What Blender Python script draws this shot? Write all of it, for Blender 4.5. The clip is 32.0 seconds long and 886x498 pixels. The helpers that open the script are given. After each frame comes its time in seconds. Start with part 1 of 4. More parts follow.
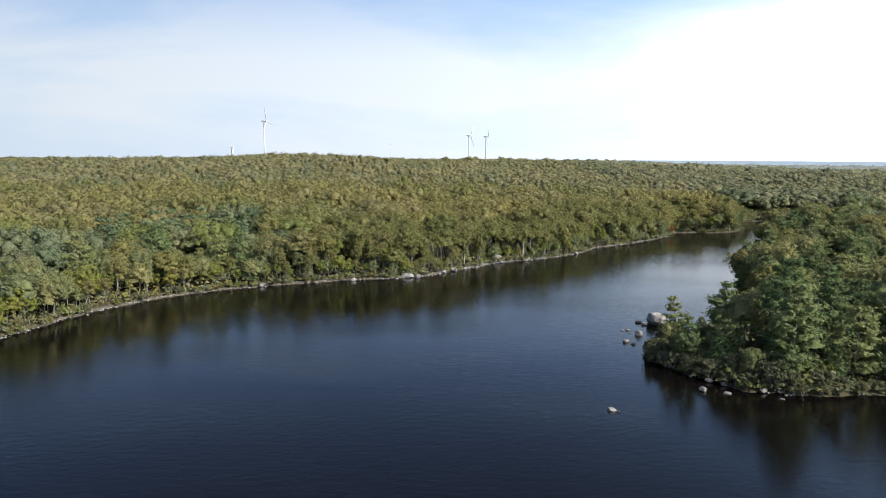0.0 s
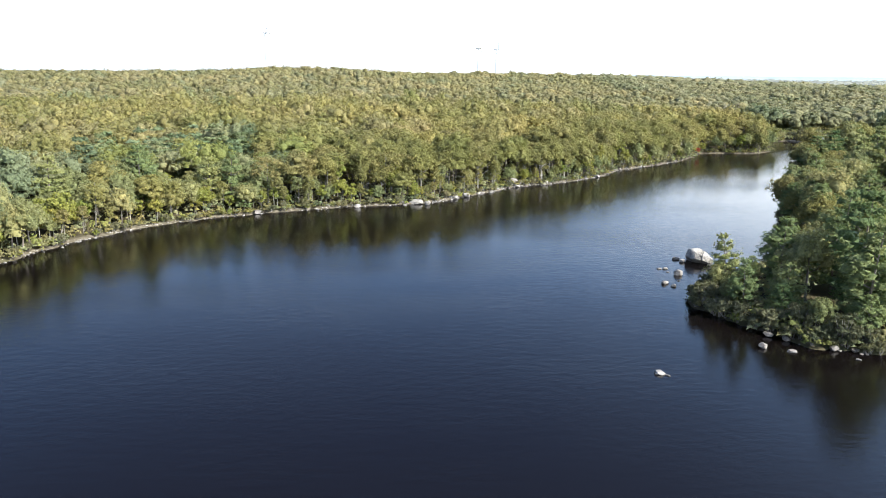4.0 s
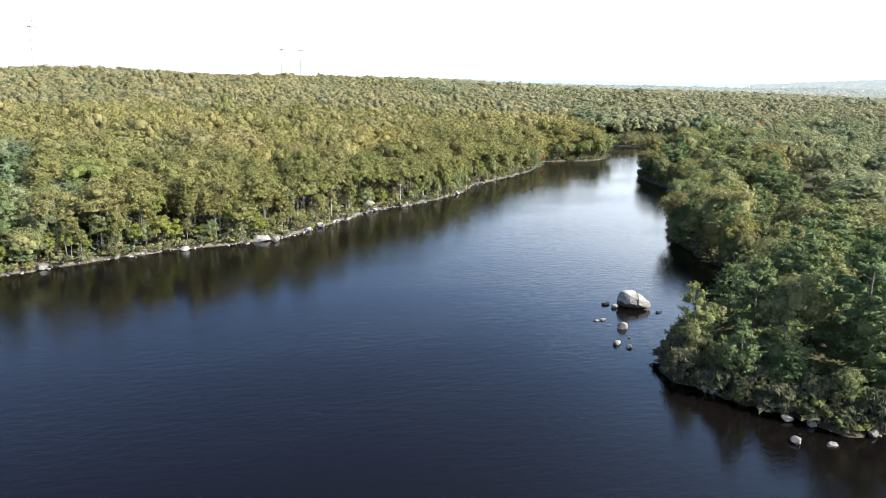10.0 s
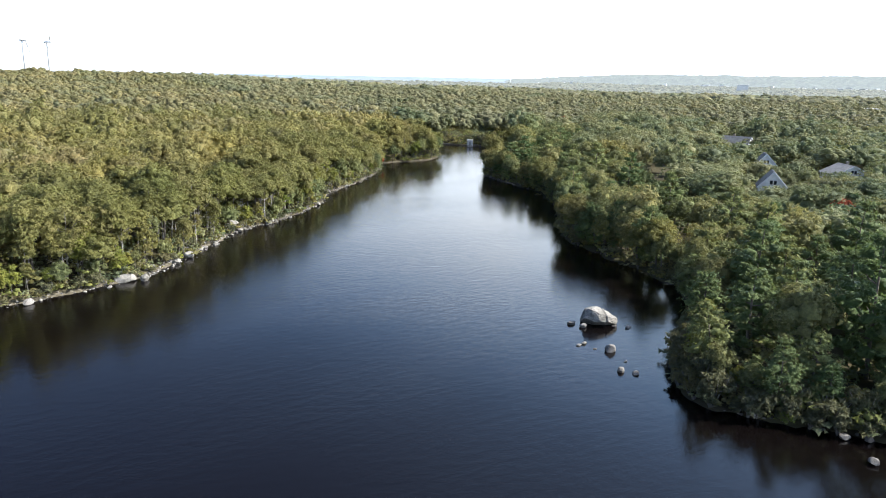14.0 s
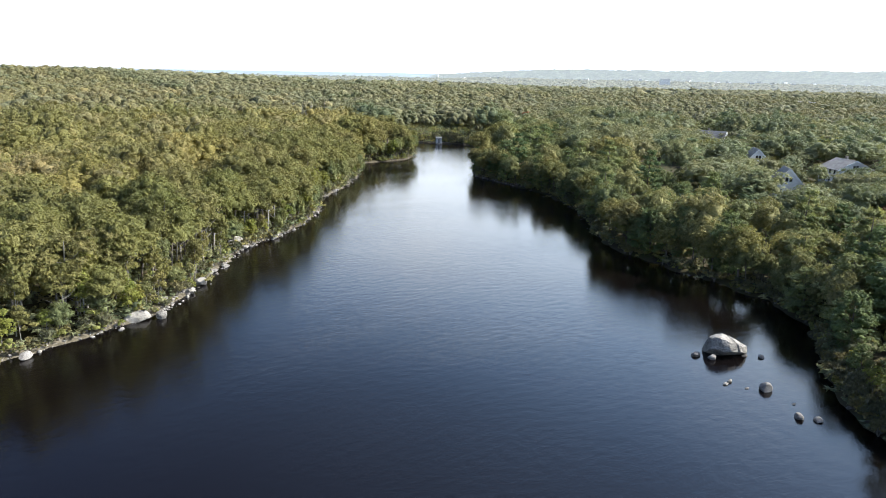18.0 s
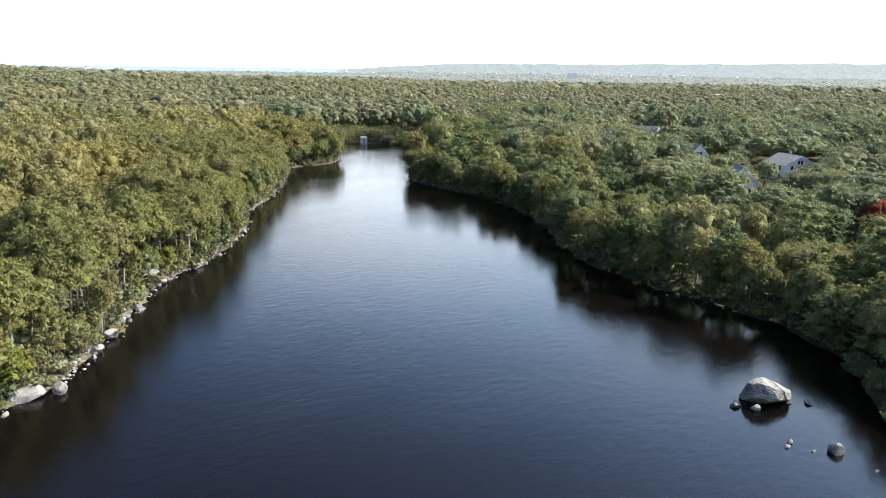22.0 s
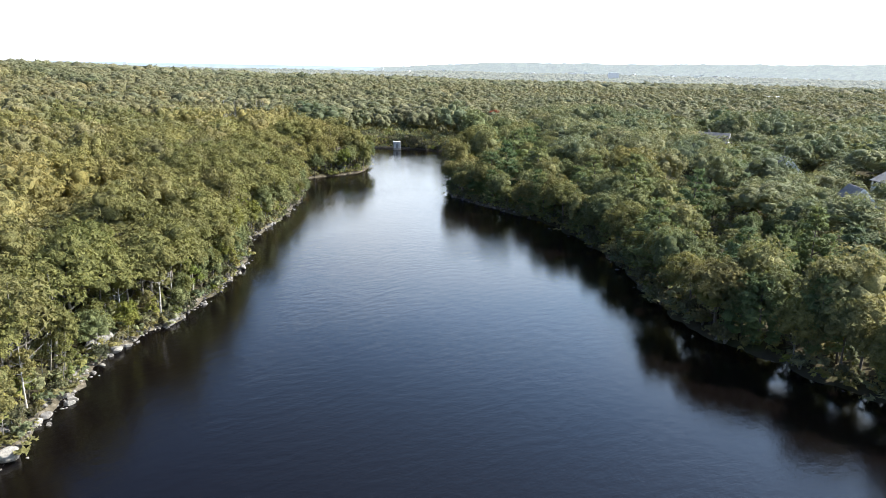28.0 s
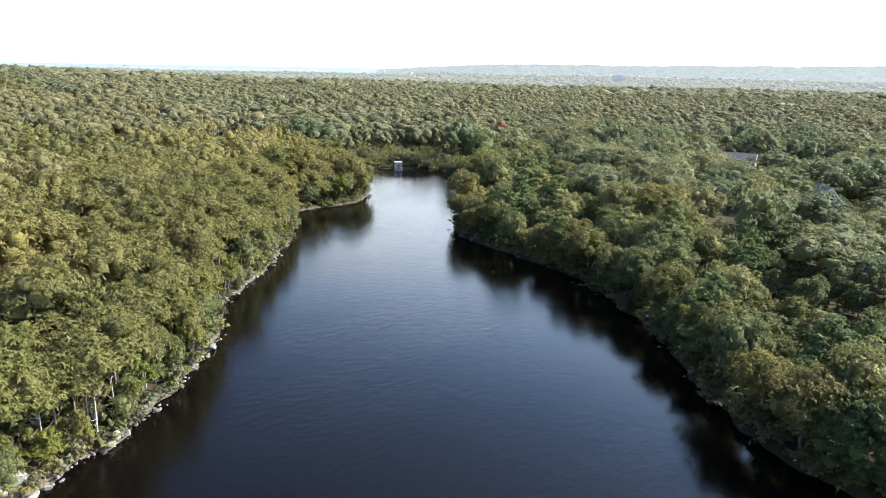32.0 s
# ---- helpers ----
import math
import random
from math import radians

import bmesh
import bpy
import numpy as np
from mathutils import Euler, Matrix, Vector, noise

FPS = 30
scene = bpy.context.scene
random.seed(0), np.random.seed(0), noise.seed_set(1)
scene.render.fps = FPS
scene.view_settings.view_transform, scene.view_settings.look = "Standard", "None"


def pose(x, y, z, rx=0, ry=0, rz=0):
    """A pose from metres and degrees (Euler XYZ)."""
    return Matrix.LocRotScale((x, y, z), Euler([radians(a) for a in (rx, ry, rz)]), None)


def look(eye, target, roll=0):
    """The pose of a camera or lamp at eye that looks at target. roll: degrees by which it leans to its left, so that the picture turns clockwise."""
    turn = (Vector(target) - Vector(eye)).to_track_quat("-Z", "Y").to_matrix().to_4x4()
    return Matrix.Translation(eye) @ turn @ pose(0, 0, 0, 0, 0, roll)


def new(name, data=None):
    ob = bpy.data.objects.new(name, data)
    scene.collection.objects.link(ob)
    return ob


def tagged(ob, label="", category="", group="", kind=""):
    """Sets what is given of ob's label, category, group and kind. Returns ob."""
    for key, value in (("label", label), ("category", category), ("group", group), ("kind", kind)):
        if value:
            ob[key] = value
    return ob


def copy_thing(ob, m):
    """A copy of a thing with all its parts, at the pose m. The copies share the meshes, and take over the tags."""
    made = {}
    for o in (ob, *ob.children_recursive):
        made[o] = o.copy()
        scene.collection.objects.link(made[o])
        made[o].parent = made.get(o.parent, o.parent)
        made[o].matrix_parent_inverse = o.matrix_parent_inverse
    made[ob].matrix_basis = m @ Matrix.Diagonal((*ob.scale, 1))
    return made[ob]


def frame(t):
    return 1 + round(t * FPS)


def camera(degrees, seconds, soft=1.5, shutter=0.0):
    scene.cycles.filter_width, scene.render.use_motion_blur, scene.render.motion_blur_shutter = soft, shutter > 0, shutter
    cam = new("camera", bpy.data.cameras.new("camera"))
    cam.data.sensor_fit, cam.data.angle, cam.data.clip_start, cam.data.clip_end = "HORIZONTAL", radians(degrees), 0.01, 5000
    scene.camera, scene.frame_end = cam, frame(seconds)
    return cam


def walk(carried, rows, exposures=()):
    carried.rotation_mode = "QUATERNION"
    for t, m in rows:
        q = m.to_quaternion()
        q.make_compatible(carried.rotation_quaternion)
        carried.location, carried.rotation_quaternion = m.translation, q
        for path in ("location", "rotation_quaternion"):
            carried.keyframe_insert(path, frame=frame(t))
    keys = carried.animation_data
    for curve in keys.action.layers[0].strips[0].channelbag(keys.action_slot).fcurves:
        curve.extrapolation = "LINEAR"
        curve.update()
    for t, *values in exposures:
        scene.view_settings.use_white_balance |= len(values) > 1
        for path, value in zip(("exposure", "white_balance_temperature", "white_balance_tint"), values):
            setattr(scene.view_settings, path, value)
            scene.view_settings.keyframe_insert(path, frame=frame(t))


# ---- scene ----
cam = camera(64.0, 32.0, 0.9)
PATH = [
    (0, (2.15, -26.49, 35.89), (3.09, 72.67, 23.00), 0.30),
    (0.5, (2.09, -24.80, 35.69), (2.85, 73.86, 19.39), 0.37),
    (1, (2.03, -22.98, 35.56), (2.64, 75.38, 17.49), 0.45),
    (1.5, (1.97, -21.02, 35.48), (2.43, 77.29, 17.16), 0.47),
    (2, (1.81, -18.89, 35.44), (2.22, 79.28, 16.42), 0.44),
    (2.5, (1.65, -16.60, 35.43), (1.89, 81.21, 14.62), 0.46),
    (3, (1.42, -14.17, 35.44), (1.62, 83.15, 12.43), 0.47),
    (3.5, (1.16, -11.64, 35.46), (1.25, 85.35, 11.11), 0.48),
    (5.5, (0.00, 0.00, 35.52), (-0.00, 96.99, 11.16), 0.34),
    (6, (-0.35, 3.04, 35.51), (-0.08, 100.03, 11.13), 0.30),
    (6.5, (-0.65, 6.05, 35.51), (-0.11, 103.04, 11.15), 0.32),
    (7, (-0.97, 9.02, 35.55), (-0.35, 106.03, 11.28), 0.37),
    (7.5, (-1.43, 11.85, 35.64), (-0.89, 108.88, 11.44), 0.58),
    (8, (-2.24, 14.53, 35.72), (1.65, 111.51, 11.65), 0.79),
    (8.5, (-3.69, 17.27, 35.81), (11.01, 113.25, 11.91), 0.91),
    (9, (-5.51, 20.09, 35.89), (16.25, 114.75, 12.09), 0.96),
    (9.5, (-7.50, 23.01, 35.96), (17.84, 116.80, 12.24), 1.01),
    (10, (-9.64, 26.03, 36.03), (16.96, 119.45, 12.27), 1.01),
    (10.5, (-11.83, 29.00, 36.14), (16.68, 121.85, 12.37), 0.98),
    (11, (-14.11, 31.93, 36.31), (18.26, 123.51, 12.53), 0.86),
    (11.5, (-16.48, 34.91, 36.50), (19.91, 124.97, 12.71), 0.78),
    (12, (-18.93, 38.01, 36.67), (21.43, 126.36, 12.87), 0.73),
    (12.5, (-21.34, 41.23, 36.77), (22.77, 127.77, 12.99), 0.79),
    (13, (-23.66, 44.59, 36.82), (24.11, 129.16, 13.02), 0.92),
    (13.5, (-25.80, 48.01, 36.82), (25.43, 130.52, 13.01), 1.03),
    (14, (-27.75, 51.40, 36.78), (26.79, 131.75, 12.93), 1.10),
    (14.5, (-29.59, 54.81, 36.70), (28.35, 132.74, 12.86), 1.12),
    (16.5, (-34.43, 70.17, 36.06), (28.53, 144.00, 11.87), 1.40),
    (17, (-35.22, 73.80, 35.97), (27.67, 147.69, 11.76), 1.25),
    (17.5, (-35.77, 77.31, 35.91), (27.13, 151.17, 11.66), 1.14),
    (18, (-35.98, 80.63, 35.88), (26.96, 154.44, 11.57), 1.06),
    (18.5, (-35.85, 83.65, 35.86), (27.10, 157.44, 11.51), 0.99),
    (19, (-35.40, 86.45, 35.85), (27.50, 160.27, 11.47), 0.90),
    (19.5, (-34.72, 89.11, 35.88), (29.53, 161.71, 11.36), 0.82),
    (20, (-33.93, 91.68, 35.92), (33.42, 161.40, 11.37), 0.73),
    (20.5, (-32.92, 94.17, 35.95), (35.87, 162.45, 11.34), 0.70),
    (21, (-31.66, 96.57, 36.00), (38.20, 163.72, 11.31), 0.71),
    (21.5, (-30.27, 98.93, 36.04), (40.73, 164.86, 11.29), 0.71),
    (22, (-28.72, 101.20, 36.04), (42.92, 166.41, 11.22), 0.73),
    (22.5, (-27.06, 103.48, 36.03), (44.60, 168.63, 11.12), 0.78),
    (23, (-25.33, 105.66, 36.01), (46.34, 170.80, 11.13), 0.81),
    (23.5, (-23.50, 107.82, 35.96), (48.18, 172.92, 11.00), 0.82),
    (24, (-21.50, 110.07, 35.88), (50.22, 175.10, 10.84), 0.91),
    (24.5, (-19.37, 112.20, 35.76), (52.36, 177.22, 10.70), 1.02),
    (25, (-17.33, 114.19, 35.63), (54.43, 179.18, 10.59), 1.08),
    (25.5, (-15.35, 116.36, 35.51), (56.32, 181.44, 10.48), 1.10),
    (27.5, (-7.31, 124.62, 35.41), (61.39, 192.82, 10.30), 1.16),
    (28, (-5.21, 126.74, 35.40), (63.17, 195.27, 10.37), 1.12),
    (28.5, (-3.13, 128.90, 35.40), (64.97, 197.73, 10.41), 1.13),
    (29, (-1.11, 131.08, 35.48), (66.99, 199.87, 10.40), 1.16),
    (29.5, (0.89, 133.30, 35.78), (69.04, 202.08, 10.77), 1.20),
    (30, (2.92, 135.50, 36.40), (71.07, 204.30, 11.49), 1.19),
    (30.5, (4.90, 137.70, 37.32), (73.07, 206.51, 12.46), 1.12),
    (31, (6.80, 139.85, 38.43), (74.98, 208.65, 13.58), 1.03),
    (31.5, (8.48, 141.86, 39.67), (76.67, 210.66, 14.83), 0.98),
    (32, (10.03, 143.78, 40.97), (78.21, 212.54, 16.00), 1.06),
]
EXPOSURES = [(t, ev, 6230, 8) for t, ev in ((0, 0.55), (1.5, 0.92), (3.5, 1.35), (6, 1.72), (8, 1.68), (10, 1.45), (16, 1.18), (22, 1.23), (32, 1.28))]
walk(cam, [(t, look(eye, target, roll)) for t, eye, target, roll in PATH], EXPOSURES)

# ---- sky and sun ----
SUN_AZ, SUN_EL = 119.0, 38.0
world = bpy.data.worlds.new("sky")
scene.world = world
world.use_nodes = True
wt = world.node_tree
wt.nodes.clear()


def node(tree, kind, **values):
    n = tree.nodes.new(kind)
    for key, value in values.items():
        n.inputs[key.replace("_", " ")].default_value = value
    return n


def ramp(tree, source, stops):
    n = tree.nodes.new("ShaderNodeValToRGB")
    while len(n.color_ramp.elements) < len(stops):
        n.color_ramp.elements.new(0.5)
    for e, (at, col) in zip(n.color_ramp.elements, stops):
        e.position, e.color = at, (*col, 1) if len(col) == 3 else col
    tree.links.new(source, n.inputs[0])
    return n.outputs[0]


def mixed(tree, fac, a, b, blend="MIX"):
    n = tree.nodes.new("ShaderNodeMix")
    n.data_type, n.blend_type = "RGBA", blend
    for slot, value in ((0, fac), (6, a), (7, b)):
        if isinstance(value, bpy.types.NodeSocket):
            tree.links.new(value, n.inputs[slot])
        elif slot == 0:
            n.inputs[0].default_value = value
        else:
            n.inputs[slot].default_value = (*value, 1)
    return n.outputs[2]


sky = wt.nodes.new("ShaderNodeTexSky")
sky.sky_type, sky.sun_disc = "NISHITA", False
sky.sun_elevation, sky.sun_rotation = radians(SUN_EL), radians(SUN_AZ)
sky.air_density, sky.dust_density, sky.ozone_density = 1.0, 1.2, 3.0
coord = wt.nodes.new("ShaderNodeTexCoord")
stretch = node(wt, "ShaderNodeMapping", Scale=(1.0, 1.0, 4.5))
wt.links.new(coord.outputs["Generated"], stretch.inputs["Vector"])
puffs = node(wt, "ShaderNodeTexNoise", Scale=1.7, Detail=8.0, Roughness=0.52, Distortion=0.4)
wt.links.new(stretch.outputs[0], puffs.inputs["Vector"])
cover = ramp(wt, puffs.outputs["Fac"], [(0.38, (0, 0, 0)), (0.60, (1, 1, 1))])
split = wt.nodes.new("ShaderNodeSeparateXYZ")
wt.links.new(coord.outputs["Generated"], split.inputs[0])
sunward = wt.nodes.new("ShaderNodeVectorMath")
sunward.operation = "DOT_PRODUCT"
sunward.inputs[1].default_value = (math.sin(radians(SUN_AZ)), math.cos(radians(SUN_AZ)), 0)
wt.links.new(coord.outputs["Generated"], sunward.inputs[0])
sink = wt.nodes.new("ShaderNodeMath")
sink.operation = "MULTIPLY_ADD"
sink.inputs[1].default_value = -0.24
least = wt.nodes.new("ShaderNodeMath")
least.operation = "MAXIMUM"
least.inputs[1].default_value = -0.3
wt.links.new(sunward.outputs["Value"], least.inputs[0])
wt.links.new(least.outputs[0], sink.inputs[0])
wt.links.new(split.outputs["Z"], sink.inputs[2])
level = wt.nodes.new("ShaderNodeMath")
level.inputs[1].default_value = -0.04
wt.links.new(sink.outputs[0], level.inputs[0])
veil = ramp(wt, level.outputs[0], [(0.0, (0.92,) * 3), (0.13, (0.85,) * 3), (0.24, (0.6,) * 3), (0.36, (0.12,) * 3), (0.5, (0.0,) * 3)])
veil_tint = ramp(wt, level.outputs[0], [(0.02, (0.92, 0.97, 1.0)), (0.14, (0.70, 0.86, 1.0)), (0.3, (0.42, 0.66, 1.0))])
high = ramp(wt, level.outputs[0], [(0.0, (0.8,) * 3), (0.16, (0.75,) * 3), (0.28, (0.12,) * 3), (0.5, (0.03,) * 3)])
cloudy = mixed(wt, 1.0, cover, high, "MULTIPLY")
# haze scatters more light towards the sun
lift = wt.nodes.new("ShaderNodeMapRange")
for slot, value in zip((1, 2, 3, 4), (-1.0, 1.0, 0.0, 1.0)):
    lift.inputs[slot].default_value = value
wt.links.new(sunward.outputs["Value"], lift.inputs[0])
toward = ramp(wt, lift.outputs[0], [(0.02, (0.24, 0.30, 0.40)), (0.25, (0.30, 0.37, 0.49)), (0.44, (0.40, 0.45, 0.54)), (0.62, (0.74, 0.76, 0.80)), (1.0, (1.3,) * 3)])
warm_side = ramp(wt, lift.outputs[0], [(0.02, (0.36,) * 3), (0.25, (0.46,) * 3), (0.45, (0.58,) * 3), (0.64, (0.82,) * 3), (1.0, (1.05,) * 3)])
blue = mixed(wt, 1.0, sky.outputs[0], toward, "MULTIPLY")
pale = mixed(wt, 1.0, mixed(wt, 1.0, (10.2, 10.8, 12.0), veil_tint, "MULTIPLY"), warm_side, "MULTIPLY")
white = mixed(wt, 1.0, (10.7, 10.8, 11.0), warm_side, "MULTIPLY")
lit = mixed(wt, 1.0, mixed(wt, cloudy, mixed(wt, veil, blue, pale), white), (2.0, 2.0, 2.0), "MULTIPLY")
back = node(wt, "ShaderNodeBackground", Strength=0.07)
wt.links.new(lit, back.inputs["Color"])
wo = wt.nodes.new("ShaderNodeOutputWorld")
wt.links.new(back.outputs[0], wo.inputs["Surface"])

sun_data = bpy.data.lights.new("sun", "SUN")
sun_data.energy, sun_data.angle, sun_data.color = 5.0, radians(0.6), (1.0, 0.94, 0.83)
sun = new("sun", sun_data)
a, e = radians(SUN_AZ), radians(SUN_EL)
sun.matrix_world = look((400 * math.sin(a), 400 * math.cos(a), 400 * math.tan(e)), (0, 0, 0))


# ---- materials ----
def material(name):
    m = bpy.data.materials.new(name)
    m.use_nodes = True
    m.node_tree.nodes.clear()
    return m, m.node_tree


def finish(m, tree, shader, bump=None):
    out = tree.nodes.new("ShaderNodeOutputMaterial")
    tree.links.new(shader, out.inputs["Surface"])
    return m


def noise_fac(tree, scale, detail=4.0, rough=0.55, stretch_by=None, obj=False):
    n = node(tree, "ShaderNodeTexNoise", Scale=scale, Detail=detail, Roughness=rough)
    if obj:
        c = tree.nodes.new("ShaderNodeTexCoord").outputs["Object"]
    else:
        c = tree.nodes.new("ShaderNodeNewGeometry").outputs["Position"]
    if stretch_by:
        mp = node(tree, "ShaderNodeMapping", Scale=stretch_by)
        tree.links.new(c, mp.inputs["Vector"])
        c = mp.outputs[0]
    tree.links.new(c, n.inputs["Vector"])
    return n.outputs["Fac"]


def bumped(tree, height, strength, distance):
    b = node(tree, "ShaderNodeBump", Strength=strength, Distance=distance)
    tree.links.new(height, b.inputs["Height"])
    return b.outputs[0]


def leafy(name, stops, glow=0.56, spread=0.2, attribute=False, haze_glow=0.0, grain=1.9, sheen=0.025, mottle=1.0):
    """Foliage: colour by tree, shifted leaf by leaf, lit through from behind."""
    m, t = material(name)
    if attribute:
        at = t.nodes.new("ShaderNodeAttribute")
        at.attribute_name = "tint"
        col = at.outputs["Color"]
    else:
        col = ramp(t, t.nodes.new("ShaderNodeObjectInfo").outputs["Random"], stops)
    isl = t.nodes.new("ShaderNodeNewGeometry").outputs["Random Per Island"]
    shift = ramp(t, isl, [(0, (1 - spread,) * 3), (0.6, (1, 1, 1)), (1, (1 + spread * 0.8, 1 + spread * 0.7, 1 + spread * 0.4))])
    col = mixed(t, 1.0, col, shift, "MULTIPLY")
    patch = ramp(t, noise_fac(t, 0.09, 3.0), [(0.3, (0.82, 0.86, 0.8)), (0.7, (1.16, 1.1, 1.05))])
    col = mixed(t, 1.0, col, patch, "MULTIPLY")
    broad = ramp(t, noise_fac(t, 0.021, 3.0, 0.6), [(0.34, (0.80, 0.86, 0.80)), (0.5, (1, 1, 1)), (0.66, (1.14, 1.08, 1.02))])
    col = mixed(t, 1.0, col, broad, "MULTIPLY")
    fine = noise_fac(t, grain, 4.0, 0.7)
    col = mixed(t, 1.0, col, ramp(t, fine, [(0.33, (1 - 0.24 * mottle, 1 - 0.21 * mottle, 1 - 0.24 * mottle)), (0.62, (1 + 0.28 * mottle, 1 + 0.26 * mottle, 1 + 0.2 * mottle))]), "MULTIPLY")
    rise = bumped(t, fine, 0.9, 1.6 / grain)
    p = node(t, "ShaderNodeBsdfPrincipled", Roughness=0.7)
    p.inputs["Specular IOR Level"].default_value = 0.1
    # faint bluish sheen on the leaves, a stand-in for haze
    p.inputs["Sheen Weight"].default_value, p.inputs["Sheen Roughness"].default_value = sheen, 0.5
    p.inputs["Sheen Tint"].default_value = (0.86, 0.92, 1.0, 1)
    t.links.new(col, p.inputs["Base Color"])
    t.links.new(rise, p.inputs["Normal"])
    tr = t.nodes.new("ShaderNodeBsdfTranslucent")
    warm = mixed(t, 1.0, col, (glow * 1.08, glow * 1.05, glow * 0.85), "MULTIPLY")
    t.links.new(warm, tr.inputs["Color"])
    mx = t.nodes.new("ShaderNodeAddShader")
    t.links.new(p.outputs[0], mx.inputs[0])
    t.links.new(tr.outputs[0], mx.inputs[1])
    out = mx.outputs[0]
    # distance haze, imitated by mixing in a pale blue emission
    if haze_glow:
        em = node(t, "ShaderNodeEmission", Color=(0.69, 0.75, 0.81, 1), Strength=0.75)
        m2 = node(t, "ShaderNodeMixShader", Fac=haze_glow)
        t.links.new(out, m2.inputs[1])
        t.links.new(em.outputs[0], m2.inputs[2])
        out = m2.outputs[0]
    return finish(m, t, out)


def surface(name, stops, scale=1.0, detail=6.0, rough=0.8, bump=0.5, dist=0.05, fine=None, metal=0.0, obj=False, spec=0.3, stretch_by=None):
    m, t = material(name)
    f = noise_fac(t, scale, detail, 0.6, stretch_by, obj)
    col = ramp(t, f, stops)
    g = noise_fac(t, fine or scale * 9, 4.0, 0.65, stretch_by, obj)
    col = mixed(t, 0.55, col, mixed(t, 1.0, col, ramp(t, g, [(0.3, (0.45, 0.45, 0.45)), (0.7, (1.5, 1.5, 1.5))]), "MULTIPLY"))
    p = node(t, "ShaderNodeBsdfPrincipled", Roughness=rough, Metallic=metal)
    p.inputs["Specular IOR Level"].default_value = spec
    t.links.new(col, p.inputs["Base Color"])
    if bump:
        t.links.new(bumped(t, g, bump, dist), p.inputs["Normal"])
    return finish(m, t, p.outputs[0])


OAK = leafy("oak_leaves", [(0, (0.136, 0.136, 0.050)), (0.35, (0.142, 0.138, 0.053)), (0.7, (0.149, 0.139, 0.057)), (1, (0.156, 0.140, 0.062))], glow=0.62)
GREEN = leafy("green_leaves", [(0, (0.112, 0.130, 0.066)), (0.5, (0.140, 0.149, 0.072)), (1, (0.168, 0.164, 0.078))], glow=0.68)
YOUNG = leafy("young_leaves", [(0, (0.122, 0.146, 0.036)), (0.5, (0.150, 0.160, 0.040)), (1, (0.174, 0.164, 0.046))], glow=0.6)
PINE = leafy("pine_needles", [(0, (0.074, 0.108, 0.046)), (0.5, (0.112, 0.142, 0.064)), (1, (0.162, 0.172, 0.072))], glow=0.6)
SHRUB = leafy("shrub_leaves", [(0, (0.072, 0.074, 0.046)), (0.5, (0.094, 0.094, 0.056)), (1, (0.130, 0.118, 0.062))])
RED = leafy("red_leaves", [(0, (0.21, 0.055, 0.035)), (1, (0.24, 0.07, 0.045))])
CANOPY = leafy("canopy", None, attribute=True, glow=0.62, spread=0.12, grain=2.4)
FAR_CANOPY = leafy("far_canopy", None, attribute=True, grain=0.4, mottle=1.7)
OUTER_CANOPY = leafy("outer_canopy", None, attribute=True, spread=0.16, grain=0.8, mottle=1.8)
# horizon woods and hills carry their haze as a glow of the material
HORIZON_CANOPY = leafy("horizon_canopy", None, attribute=True, haze_glow=0.26, grain=0.3)
HILL_CANOPY = leafy("hill_canopy", None, attribute=True, haze_glow=0.40, grain=0.15)
DEAD_WOOD = surface("dead_wood", [(0.3, (0.26, 0.24, 0.21)), (0.7, (0.46, 0.43, 0.38))], 2.0, fine=12, stretch_by=(1, 1, 0.3))
BARK = surface("bark", [(0.3, (0.10, 0.08, 0.06)), (0.7, (0.24, 0.21, 0.18))], 2.0, fine=12, stretch_by=(1, 1, 0.15))
PALE_BARK = surface("pale_bark", [(0.3, (0.14, 0.125, 0.105)), (0.7, (0.30, 0.28, 0.245))], 2.0, fine=12, stretch_by=(1, 1, 0.3))
GRANITE = surface("granite", [(0.3, (0.09, 0.08, 0.07)), (0.5, (0.18, 0.165, 0.15)), (0.75, (0.29, 0.275, 0.26))], 0.9, fine=7, bump=0.6, dist=0.08)
PALE_GRANITE = surface("pale_granite", [(0.32, (0.08, 0.072, 0.062)), (0.46, (0.20, 0.186, 0.165)), (0.7, (0.33, 0.308, 0.275))], 0.7, fine=5, bump=0.9, dist=0.12)
# rocks awash, and rocks of the wooded point with shade in their colour
WET_OR_SHADED_STONE = surface("wet_or_shaded_stone", [(0.3, (0.06, 0.055, 0.05)), (0.7, (0.17, 0.15, 0.13))], 1.2, fine=7, rough=0.45)
WHITE_WALL = surface("white_clapboard", [(0.3, (0.70, 0.70, 0.69)), (0.7, (0.82, 0.82, 0.81))], 0.5, fine=6, bump=0.2, dist=0.01, stretch_by=(1, 1, 6))
GREY_ROOF = surface("grey_shingle", [(0.3, (0.15, 0.145, 0.14)), (0.7, (0.27, 0.26, 0.25))], 0.8, fine=5, bump=0.4, dist=0.02)
PALE_ROOF = surface("pale_roof", [(0.3, (0.62, 0.62, 0.62)), (0.7, (0.8, 0.8, 0.8))], 0.1, fine=1, bump=0.1)
CONCRETE = surface("concrete", [(0.3, (0.36, 0.35, 0.33)), (0.7, (0.55, 0.54, 0.51))], 0.7, fine=6, bump=0.3, dist=0.02)
STEEL = surface("white_steel", [(0.3, (0.50, 0.51, 0.52)), (0.7, (0.57, 0.57, 0.58))], 0.2, fine=2, rough=0.4, bump=0.05)
TRIM = surface("white_trim", [(0.3, (0.78, 0.78, 0.77)), (0.7, (0.85, 0.85, 0.84))], 1.0, rough=0.5, bump=0.1, dist=0.005)
